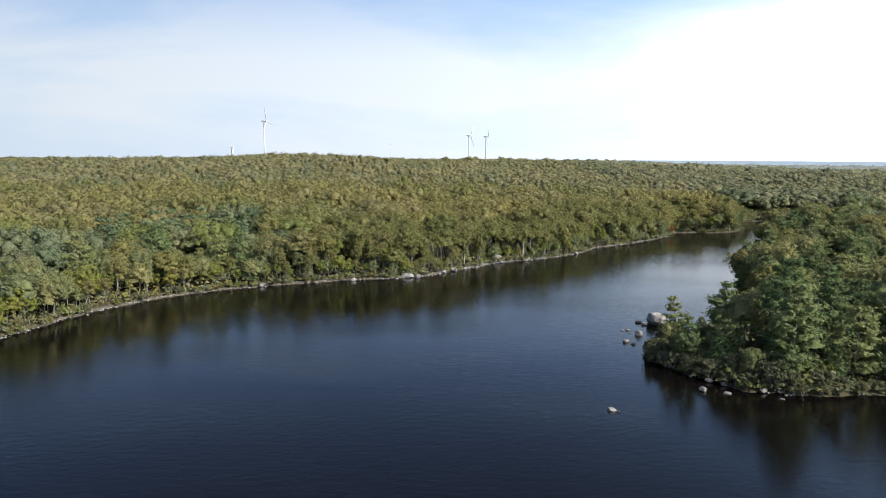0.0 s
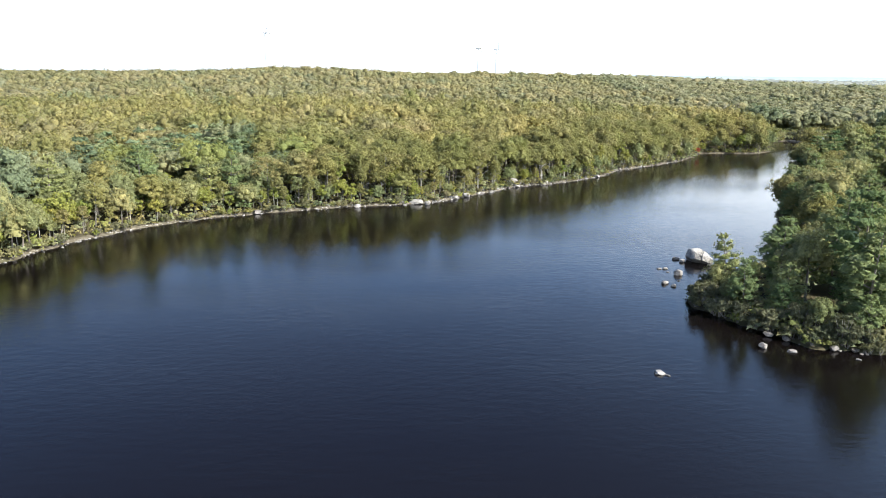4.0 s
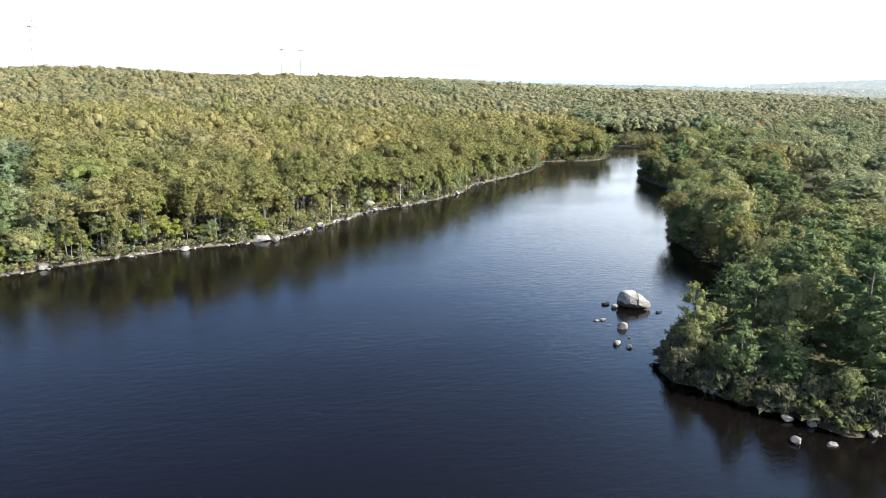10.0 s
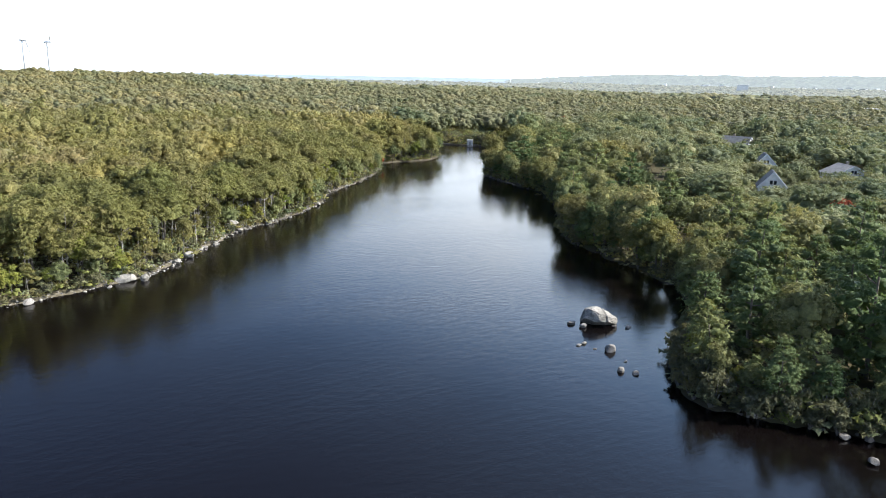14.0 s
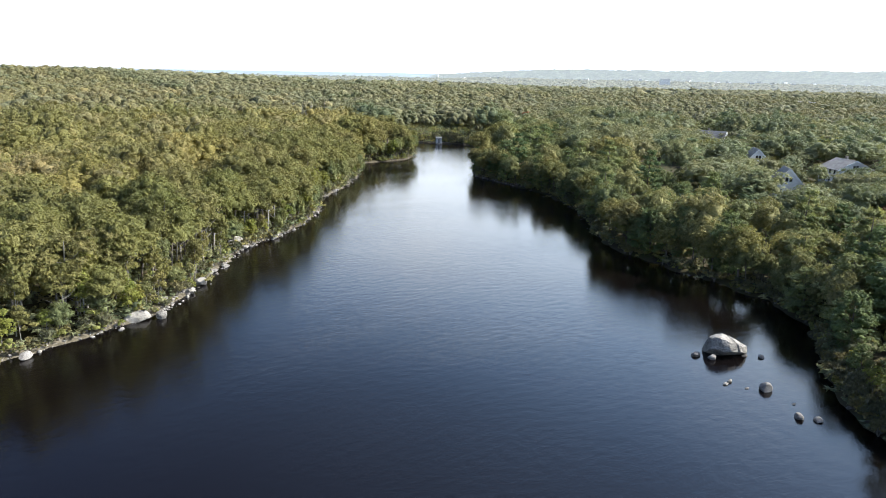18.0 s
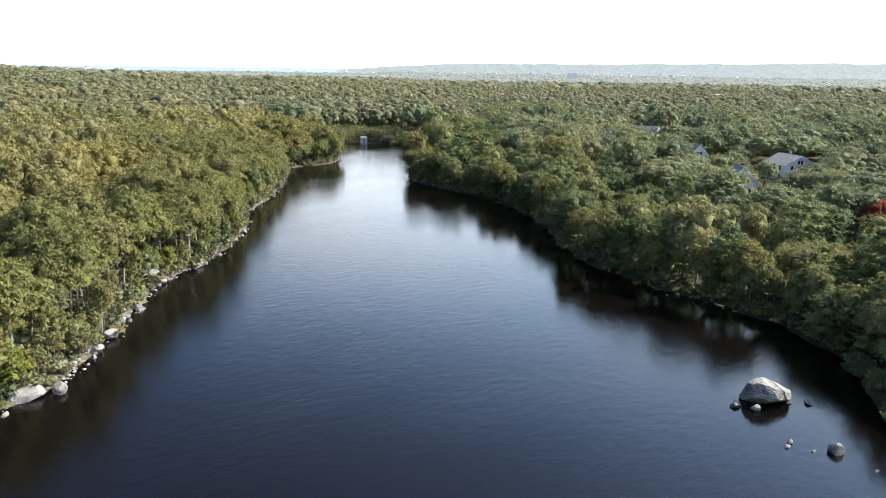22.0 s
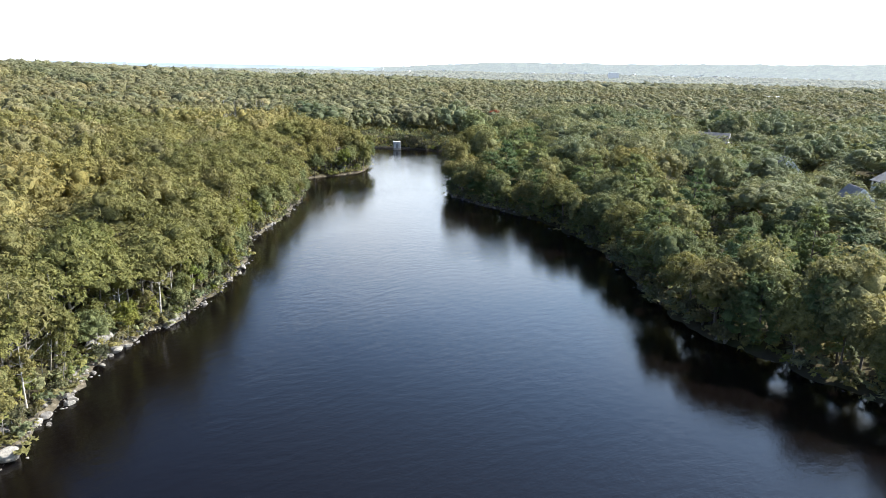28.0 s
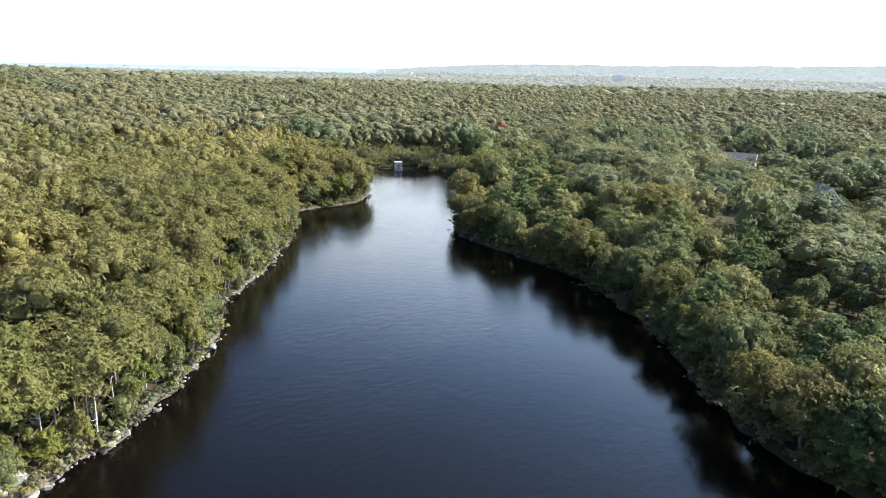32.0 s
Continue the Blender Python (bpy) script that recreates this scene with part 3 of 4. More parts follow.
# ---- woods ----
HOUSES = [(177, 175), (171, 170), (229, 174), (231, 210), (288, 259), (347, 337), (420, 322)]
CLEARINGS = [(178, 175, 9), (168, 170, 7), (160, 167, 6), (152, 163, 4), (221, 205, 6), (214, 201, 5), (229, 176, 12), (221, 174, 8), (211, 166, 8), (203, 163, 5), (233, 208, 8), (226, 203, 6), (288, 259, 9), (281, 253, 7), (347, 337, 14), (340, 330, 9), (420, 322, 12),
             (208, 366, 12), (214, 350, 10), (198, 378, 11), (222, 362, 10), (208, 384, 10), (218, 337, 8), (172, 449, 15), (141, 394, 10), (150, 411, 11), (160, 429, 12), (184, 455, 9), (278, 374, 4), (271, 366, 4), (245, 165, 13), (262, 160, 13), (280, 158, 10), (200, 364, 7), (190, 374, 7), (212, 354, 7), (222, 346, 6), (182, 381, 6)]


def free(x, y):
    ok = np.ones(len(x), bool)
    for cx, cy, r in CLEARINGS:
        ok &= np.hypot(x - cx, y - cy) > r
    return ok


def scatter(r0, r1, pitch, seed, inland, open_ground=True, sector=(-42, 84)):
    """Uneven stand of trees in the land seen from the pond, between two distances."""
    g = np.random.default_rng(seed)
    n = int(r1 / pitch) + 2
    i, j = np.meshgrid(np.arange(-n, n), np.arange(-int(60 / pitch) - 4 if sector[0] > -180 else -n, n), indexing="ij")
    x = (i + 0.5 * (j % 2)) * pitch + g.uniform(-0.36, 0.36, i.shape) * pitch
    y = j * pitch * 0.9 + g.uniform(-0.36, 0.36, i.shape) * pitch
    x, y = x.ravel(), y.ravel()
    r = np.hypot(x, y)
    az = np.degrees(np.arctan2(x, y + 60))
    k = (r >= r0) & (r < r1) & (az > sector[0]) & (az < sector[1])
    x, y = x[k], y[k]
    d = shore_distance(x, y)
    k = (d > inland) & (free(x, y) if open_ground else True)
    return x[k], y[k], d[k]


def species(x, y, d, g):
    """0 olive oak, 1 green broadleaf, 2 pine, 3 young yellow-green tree, 4 greyish thinning oak."""
    n = len(x)
    u = x * -0.57 + (y - 190) * 0.82
    q = g.uniform(0, 1, n)
    q = np.clip(0.6 * q + 0.2 + 0.13 * waves(x, y, 21.0, 0.5), 0, 0.999)
    left = (u > -20) & (x < 175)
    s = np.where(q < 0.66, 0, np.where(q < 0.95, 4, np.where(q < 0.985, 1, 2)))
    pines = np.exp(-(((x + 74) / 20) ** 2 + ((y - 200) / 40) ** 2)) > 0.35
    s = np.where(left & pines, np.where(q < 0.7, 2, 1), s)
    west = left & (x < -34) & (d < 30)
    s = np.where(west, np.where(q < 0.34, 3, np.where(q < 0.72, 1, np.where(q < 0.82, 2, 0))), s)
    right = ~left
    near = right & (d < 45) & (y < 300)
    s = np.where(right, np.where(q < 0.12, 0, np.where(q < 0.80, 1, np.where(q < 0.95, 2, 3))), s)
    s = np.where(near, np.where(q < 0.34, 2, np.where(q < 0.86, 1, np.where(q < 0.93, 0, 3))), s)
    # far off, more green trees: gap shade the crowns lack, put into colour
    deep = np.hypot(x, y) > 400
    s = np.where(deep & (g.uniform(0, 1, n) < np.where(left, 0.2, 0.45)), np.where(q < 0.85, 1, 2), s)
    tip = right & (y < 118) & (d < 40)
    s = np.where(tip, np.where(q < 0.74, 2, np.where(q < 0.85, 1, 3)), s)
    return s


# green and pine blues raised: distance haze put into the leaf colour
TINTS = [[(0.132, 0.130, 0.052), (0.146, 0.138, 0.058), (0.154, 0.144, 0.064)], [(0.108, 0.130, 0.082), (0.132, 0.148, 0.090), (0.154, 0.162, 0.096)],
         [(0.082, 0.114, 0.070), (0.094, 0.126, 0.072), (0.112, 0.136, 0.074)], [(0.126, 0.142, 0.050), (0.142, 0.152, 0.054), (0.156, 0.148, 0.056)],
         [(0.140, 0.132, 0.070), (0.150, 0.140, 0.074), (0.134, 0.128, 0.064)]]
TINTS = np.array(TINTS) * (1.03, 1.0, 0.97)


def lowness(x, y):
    """Shorter growth round the houses and on the tip of the point."""
    near_house = np.exp(-(((x - 150) / 38) ** 2 + ((y - 158) / 30) ** 2)) + np.exp(-(((x - 204) / 34) ** 2 + ((y - 178) / 28) ** 2)) + np.exp(-(((x - 212) / 26) ** 2 + ((y - 194) / 16) ** 2)) + np.exp(-(((x - 262) / 30) ** 2 + ((y - 240) / 26) ** 2))
    return 1 - 0.50 * np.clip(near_house, 0, 1)


def stand(name, x, y, d, sp, templates, mat, label, g, low=0.8, high=1.2, broad=1.0):
    """One joined mesh of many trees made from a few crown shapes."""
    z = height(x, y, d)
    n = len(x)
    which = g.integers(0, 60, n)
    scale = g.uniform(low, high, n) * lowness(x, y) ** 0.5 * (np.where(d < 3, 0.7 + 0.1 * np.clip(d, 0, 3), 1) if name == "undergrowth" else 1)
    groups = np.clip(1 + 0.16 * waves(x, y, 9.0, 0.4) + 0.10 * waves(x, y, 31.0, 1.1), 0.62, 1.45)
    swell = np.clip(1 + 0.10 * waves(x, y, 17.0, 0.9) + 0.08 * waves(x, y, 47.0, 2.2), 0.7, 1.3)
    scale = scale * np.where((x * -0.57 + (y - 190) * 0.82 < -20) | (x > 175), broad * 1.12 * groups, 1.0)
    ease = 0.5 if name in ("outer_woods", "far_woods", "backdrop") else 1.0
    swell = 1 + (swell - 1) * ease
    turn = g.uniform(0, 2 * math.pi, n)
    col = TINTS[sp, g.integers(0, 3, n)] * g.uniform(0.86, 1.14, (n, 1))
    # far tints drawn to their mean and darkened in the colour itself
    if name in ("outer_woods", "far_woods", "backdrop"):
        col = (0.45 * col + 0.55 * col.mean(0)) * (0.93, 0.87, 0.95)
    vs, quads, tris, ts, base = [], [], [], [], 0
    for kind in (0, 1):
        for w in range(len(templates[kind])):
            k = np.where((which % len(templates[kind]) == w) & ((sp == 2) == (kind == 1)))[0]
            if not len(k):
                continue
            tv, tf = templates[kind][w]
            c, s = np.cos(turn[k])[:, None], np.sin(turn[k])[:, None]
            wide, up = scale[k][:, None], (np.minimum(scale[k], 1.18 if name in ("bank_woods", "inland_woods") else 1.05) * swell[k] * (1 + ease * g.uniform(-0.16, 0.14, len(k))) * lowness(x[k], y[k]) ** 0.5)[:, None]
            V = np.stack([(tv[None, :, 0] * c - tv[None, :, 1] * s) * wide + x[k][:, None], (tv[None, :, 0] * s + tv[None, :, 1] * c) * wide + y[k][:, None],
                          tv[None, :, 2] * up + z[k][:, None]], -1)
            vs.append(V.reshape(-1, 3))
            for f in tf:
                (quads if f.shape[1] == 4 else tris).append((f[None] + (np.arange(len(k)) * len(tv))[:, None, None] + base).reshape(-1, f.shape[1]))
            ts.append(np.repeat(col[k], len(tv), 0))
            base += len(k) * len(tv)
    faces = [np.concatenate(p) for p in (quads, tris) if p]
    ob = new(name, mesh_from(name, np.concatenate(vs), faces, mat, np.concatenate(ts), smooth=True))
    return tagged(ob, label, "woods", kind="stuff")


def cone(h, r, seed, n, size):
    g = np.random.default_rng(seed)
    u = g.uniform(0.15, 1, n) ** 0.9
    a = g.uniform(0, 6.283, n)
    q = r * (1.05 - u) ** 0.75
    p = np.column_stack([np.cos(a) * q, np.sin(a) * q, h * u])
    cv = np.array([(0, 0, h * 0.95), *[(0.72 * r * math.cos(k * 1.047), 0.72 * r * math.sin(k * 1.047), h * 0.55) for k in range(6)],
                   *[(0.95 * r * math.cos(k * 1.047), 0.95 * r * math.sin(k * 1.047), h * 0.2) for k in range(6)]])
    cf = np.array([f for k in range(6) for f in ((0, 1 + k, 1 + (k + 1) % 6), (1 + k, 7 + k, 7 + (k + 1) % 6), (1 + k, 7 + (k + 1) % 6, 1 + (k + 1) % 6))])
    lq = leaf_quads(p, np.column_stack([np.cos(a) * 0.6, np.sin(a) * 0.6, np.full(n, 0.8)]), size, g)
    return np.concatenate([lq[0], cv]), [lq[1], cf + len(lq[0])]


NEARER = [[round_crown(12.4, 5.0, 600, 0.52, 12, 50 + k, 0.2, 0.62, squash=0.85) for k in range(8)], [pine_crown(12.6, 4.2, 320, 0.8, 55 + k, 0.15, 7) for k in range(4)]]
MID = [[round_crown(12.4, 5.6, 190, 0.72, 9, 40 + k, 0.16, 0.56, sub=4, squash=0.85) for k in range(10)], [pine_crown(12.8, 4.2, 110, 1.0, 60 + k, 0.2, 4) for k in range(4)]]
OUT = [[round_crown(11.4, 7.4, 48, 1.05, 8, 70 + k, 0.05, 0.70, sub=2, squash=0.85) for k in range(10)], [round_crown(12.6, 5.6, 42, 1.05, 7, 80 + k, 0.05, 0.70, sub=2, squash=0.85) for k in range(4)]]
FAR = [[round_crown(9.6, 13.0, 5, 2.2, 5, 90 + k, 0.0, 1.05, sub=1) for k in range(8)], [round_crown(10.4, 11.0, 5, 2.2, 5, 98 + k, 0.0, 1.0, sub=1) for k in range(2)]]

sx, sy, sd = scatter(0, 440, 6.2, 11, 1.6)
sp = species(sx, sy, sd, np.random.default_rng(3))
su = sx * -0.57 + (sy - 190) * 0.82
left_side = (su > -20) & (sx < 170)
rank = np.where(left_side, sd / 21.0, sd / 34.0) + np.where(sy > 345, 9, 0) + np.where(sx < -88, 9, 0) + np.where((sx > 100) & (sy < 120), 9, 0)
near_mask = rank < 1.0

NEAR = []
def tree_model(name, crown, wood_mesh, leaf, bark, label, category, group):
    t = thing(name, (0, 0, 0), label, category, group)
    me = mesh_from(name + "_crown", *crown, leaf)
    part("crown", me, None, t)
    part("trunk", mesh_from(name + "_trunk", *wood_mesh, bark, smooth=True), None, t)
    return t


MODELS = {
    0: [tree_model("oak_tree", round_crown(12.3, 4.7, 1700, 0.42, 15, 100 + k, 0.28, 0.62), wood(12, 0.22, 200 + k), OAK, BARK, "olive-green oak with a rounded, rust-tinged crown", "tree", "oaks along the shore") for k in range(6)],
    1: [tree_model("broadleaf_tree", round_crown(11.2, 4.2, 1500, 0.40, 14, 110 + k, 0.14, 0.62, squash=0.9), wood(11, 0.2, 210 + k), GREEN, BARK, "green broadleaved tree with a dense lumpy crown", "tree", "broadleaved trees along the shore") for k in range(6)],
    2: [tree_model("pine_tree", pine_crown(12.2, 4.3, 1500, 0.48, 120 + k, 0.1, 9), wood(12.8, 0.22, 220 + k, 6, 2.6, 0.95), PINE, BARK, "dark green white pine with layered feathery boughs", "tree", "pines along the shore") for k in range(5)],
    3: [tree_model("young_tree", round_crown(9.0, 2.7, 700, 0.42, 9, 130 + k, 0.08), wood(9, 0.13, 230 + k, 4, 1.6), YOUNG, PALE_BARK, "slim yellow-green young tree with a pale trunk", "tree", "young trees along the shore") for k in range(4)],
    4: [tree_model("thinning_oak_tree", round_crown(12.6, 3.9, 850, 0.42, 13, 140 + k, 0.36, 0.0), wood(12.6, 0.2, 240 + k, 9, 3.0, 0.92), OAK, PALE_BARK, "oak with thinning brownish leaves and bare pale limbs", "tree", "thinning oaks along the shore") for k in range(4)],
    5: [tree_model("slender_tree", round_crown(11.4, 2.2, 850, 0.37, 14, 150 + k, 0.2, 0.5), wood(11.4, 0.12, 250 + k, 7, 1.5, 0.93), (OAK, OAK, GREEN, YOUNG)[k % 4], PALE_BARK, "slender olive-green tree with a thin pale trunk", "tree", "slender trees along the shore") for k in range(7)],
}
used = set()


def set_out(kind, variant, m):
    ob = MODELS[kind][variant % len(MODELS[kind])]
    if ob.name not in used:
        used.add(ob.name)
        ob.matrix_basis = m
        return ob
    return copy_thing(ob, m)


pick = np.random.default_rng(21)
heights = height(sx, sy, sd)
for i in np.where(near_mask & (left_side | (sd > 2.2)))[0]:
    k = int(sp[i])
    size, tall = pick.uniform(0.78, 1.14), pick.uniform(0.92, 1.12)
    if not left_side[i] and pick.uniform() < 0.36:
        continue
    if not left_side[i] and k != 2:
        big = pick.uniform() < 0.34 and not (sx[i] < 78 and sy[i] < 122)
        size, tall = (pick.uniform(1.15, 1.5), pick.uniform(0.84, 1.0)) if big else (size * 0.95, tall * pick.uniform(0.8, 1.05))
    size *= float(lowness(sx[i], sy[i]))
    if sd[i] < 4:
        size *= pick.uniform(0.7, 1.0)
    if (sx[i] < 62) and (sy[i] < 112):
        size *= 0.55 + 0.5 * float(step(44, 62, sx[i]))
    m = pose(sx[i], sy[i], heights[i] - 0.1, pick.normal(0, 2.5), pick.normal(0, 2.5), pick.uniform(0, 360)) @ Matrix.Diagonal((size, size, size * tall, 1))
    set_out(k, int(pick.integers(0, 9)), m)



def along(points, pitch, g):
    """Uneven places along a line, with the way across it."""
    pts = np.array(points, float)
    seg = np.hypot(*np.diff(pts, axis=0).T)
    total = np.concatenate([[0], np.cumsum(seg)])
    s = np.arange(0, total[-1], pitch)
    s = np.clip(s + g.uniform(-pitch, pitch, len(s)), 0, total[-1])
    q = np.column_stack([np.interp(s, total, pts[:, 0]), np.interp(s, total, pts[:, 1])])
    t = np.column_stack([np.interp(s + 0.5, total, pts[:, 0]), np.interp(s + 0.5, total, pts[:, 1])]) - q
    t /= np.hypot(*t.T)[:, None] + 1e-6
    n = np.column_stack([-t[:, 1], t[:, 0]])
    n *= np.where(shore_distance(q[:, 0] + n[:, 0], q[:, 1] + n[:, 1]) > 0, 1, -1)[:, None]
    return q, n


# the ragged edge of the wood, where lower trees lean out over the bank
for pts, pitch, off, scales, kinds in ((SHORE_LEFT[4:10], 2.0, (0.8, 4.5), (0.55, 1.05), (1, 3, 3, 5)), (SHORE_LEFT[9:24], 1.8, (0.8, 3.4), (0.4, 0.85), (5, 5, 5, 1, 3)), (SHORE_LEFT[9:24], 2.0, (3.0, 8.0), (0.75, 1.12), (5, 5, 0, 4, 5)),
                                       (SHORE_LEFT[23:31], 2.6, (0.2, 3.5), (0.5, 0.9), (0, 1, 3)), (SHORE_RIGHT[4:20], 2.6, (0.8, 4.5), (0.5, 0.95), (1, 2, 1, 0)),
                                       (SHORE_RIGHT[20:30], 3.0, (2.5, 6.0), (0.35, 0.62), (2, 1, 2, 3))):
    q, nrm = along(pts, pitch, pick)
    for p, n in zip(q, nrm):
        at = p + n * pick.uniform(*off)
        size = pick.uniform(*scales)
        lean = pick.uniform(0, 9)
        m = pose(at[0], at[1], float(height(at[0], at[1])) - 0.1, lean * n[1], -lean * n[0], 0) @ pose(0, 0, 0, 0, 0, pick.uniform(0, 360)) @ Matrix.Diagonal((size, size, size * pick.uniform(0.95, 1.15), 1))
        set_out(int(pick.choice(kinds)), int(pick.integers(0, 9)), m)

bx, by, bd = scatter(0, 500, 2.7, 14, -0.4, False)
k = ((bd < 13) | ((bd < 24) & (bx * -0.57 + (by - 190) * 0.82 > -20) & (bx < 110)) | (lowness(bx, by) < 0.9) | (np.hypot(bx - 212, by - 384) < 62) | (np.hypot(bx - 152, by - 410) < 34) | (np.hypot(bx - 180, by - 400) < 34)) & ((by < 410) | ((bx < 205) & (by < 432)) | (np.hypot(bx - 212, by - 384) < 62)) & np.all([np.hypot(bx - hx, by - hy) > 6.5 for hx, hy in HOUSES], axis=0) & (np.hypot(bx - 196.8, by - 358.6) > 3.5) & ((bd > -0.1) | (bx * -0.57 + (by - 190) * 0.82 < -20) | (bx > 110))
k &= height(bx, by, bd) > 0.04
bx, by, bd = bx[k], by[k], bd[k]
bsp = np.random.default_rng(15).choice([0, 1, 1, 3, 4], len(bx))
LOW = [[round_crown(3.4, 2.1, 18, 0.6, 4, 30 + k, 0.0) for k in range(6)], [cone(4, 1.8, 66, 20, 0.8)]]
stand("undergrowth", bx, by, bd, bsp, LOW, CANOPY, "tangled green and brown undergrowth below the shore trees", np.random.default_rng(16), 0.45, 1.05)
bx, by, bd = scatter(0, 420, 1.6, 17, -1.2, False)
k = (bd < 2.6) & (by < 400) & (np.hypot(bx - 196.8, by - 358.6) > 3) & (height(bx, by, bd) > -0.02)
sunny = (bx * -0.57 + (by - 190) * 0.82 > -20) & (bx < 110)
k &= ~sunny | ((bd > -0.7) & (np.random.default_rng(18).uniform(0, 1, len(bx)) < 0.8))
bx, by, bd = bx[k], by[k], bd[k]
SCRUB = [[round_crown(1.5, 1.15, 20, 0.42, 3, 24 + k, 0.0) for k in range(6)], [cone(2, 1.0, 67, 14, 0.5)]]
stand("shore_scrub", bx, by, bd, np.random.default_rng(19).choice([0, 1, 1, 3, 4], len(bx)), SCRUB, CANOPY, "low scrub and saplings fringing the waterline", np.random.default_rng(20), 0.5, 1.7)
thin = left_side | (np.random.default_rng(25).uniform(0, 1, len(sx)) < 0.52)
close = ~near_mask & thin & (sd < np.where(left_side, 48, 85)) & (sy < 330)
stand("bank_woods", sx[close], sy[close], sd[close], sp[close], NEARER, CANOPY, "mixed olive and green woods just behind the shore trees", np.random.default_rng(4), 0.7, 1.25, 1.17)
rest = ~near_mask & thin & ~close
stand("inland_woods", sx[rest], sy[rest], sd[rest], sp[rest], MID, CANOPY, "dense olive and green mixed woods behind the shore trees", np.random.default_rng(5), 0.66, 1.28, 1.17)
cx, cy, cd = scatter(0, 330, 8.6, 26, 1.6, True, (-181, 181))
around = np.degrees(np.arctan2(cx, cy + 60))
k = ((around < -42) | (around > 84)) & (cd < 75)
cx, cy, cd = cx[k], cy[k], cd[k]
stand("bank_woods", cx, cy, cd, species(cx, cy, cd, np.random.default_rng(27)), MID, CANOPY, "mixed woods closing in the near end of the pond", np.random.default_rng(28), 0.9, 1.4)
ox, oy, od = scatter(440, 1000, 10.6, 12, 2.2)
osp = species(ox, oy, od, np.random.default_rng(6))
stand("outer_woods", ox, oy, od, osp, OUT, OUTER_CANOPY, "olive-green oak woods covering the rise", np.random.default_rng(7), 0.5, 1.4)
fx, fy, fd = (np.concatenate(p) for p in zip(scatter(1000, 1650, 18.5, 13, 2.2), scatter(1650, 2900, 27, 23, 2.2)))
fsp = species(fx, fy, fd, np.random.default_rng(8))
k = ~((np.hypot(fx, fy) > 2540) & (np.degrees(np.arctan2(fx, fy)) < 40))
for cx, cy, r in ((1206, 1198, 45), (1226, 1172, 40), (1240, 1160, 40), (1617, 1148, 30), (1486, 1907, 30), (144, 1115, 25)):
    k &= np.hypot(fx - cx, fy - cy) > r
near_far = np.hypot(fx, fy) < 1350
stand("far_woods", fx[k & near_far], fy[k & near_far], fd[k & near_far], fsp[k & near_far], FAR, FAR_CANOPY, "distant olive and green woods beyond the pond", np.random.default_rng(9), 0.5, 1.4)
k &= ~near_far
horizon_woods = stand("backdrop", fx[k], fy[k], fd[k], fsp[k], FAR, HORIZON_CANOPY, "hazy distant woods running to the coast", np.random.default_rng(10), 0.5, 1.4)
tagged(horizon_woods, "hazy distant woods running to the coast", "woods", kind="structure")

# ---- rocks ----
def rock_mesh(seed, sx_, sy_, sz_, mat, cuts=14, sub=3, rough=0.05, under=0.45, planes=(), crack=None):
    """Split granite: a lump with flat facets broken off and worn edges."""
    g = np.random.default_rng(seed)
    bm = bmesh.new()
    bmesh.ops.create_icosphere(bm, subdivisions=sub, radius=1)
    dirs = g.normal(0, 1, (cuts, 3))
    dirs /= np.linalg.norm(dirs, axis=1)[:, None]
    off = g.uniform(0.55, 0.88, cuts)
    if planes:
        dirs = np.array([p[:3] for p in planes], float)
        dirs /= np.linalg.norm(dirs, axis=1)[:, None]
        off = np.array([p[3] for p in planes])
    for v in bm.verts:
        p = np.array(v.co)
        for dd, o in zip(dirs, off):
            over = p @ dd - o
            if over > 0:
                p -= dd * over * 0.92
        if crack is not None and abs(p[0] * 0.95 + p[1] * 0.25 - crack) < 0.04:
            p *= 0.88
        p *= 1 + rough * 0.5 * noise.noise(Vector(p * 13.0)) + rough * noise.noise(Vector(p * 2.3) + Vector((seed, 0, 0))) + rough * 0.5 * noise.noise(Vector(p * 6.0))
        v.co = (p[0] * sx_, p[1] * sy_, p[2] * sz_ + sz_ * (1 - 2 * under) * 0.5)
    me = bpy.data.meshes.new("rock")
    bm.to_mesh(me)
    bm.free()
    me.polygons.foreach_set("use_smooth", np.zeros(len(me.polygons), bool))
    me.materials.append(mat)
    return me


def rock(name, at, size, seed, mat, label, group="", turn=0.0, sub=3, **more):
    ob = new(name, rock_mesh(seed, *size, mat, sub=sub, **more))
    ob.matrix_basis = pose(*at, 0, 0, turn)
    return tagged(ob, label, "rock", group)


boulder = rock("boulder", (49.9, 123.4, 1.0), (3.25, 2.5, 2.2), 8, PALE_GRANITE, "huge pale cracked granite boulder standing out of the water", turn=-44, sub=6, rough=0.06, crack=0.3,
               planes=((0.1, -0.62, -0.8, 0.40), (-0.5, -0.6, -0.6, 0.5), (0.5, -0.1, 0.85, 0.46), (0.85, -0.5, 0.1, 0.72), (-1, -0.1, 0.15, 0.62), (-0.35, 0.1, 0.9, 0.68), (0.15, -0.25, 1, 0.62),
                       (-0.15, -1, 0.4, 0.56), (0.4, -0.8, 0.45, 0.58), (0, 1, 0.3, 0.64), (0.55, 0.8, 0.2, 0.66), (-0.6, -0.7, 0.45, 0.62), (-0.5, 0.8, 0.3, 0.68)))
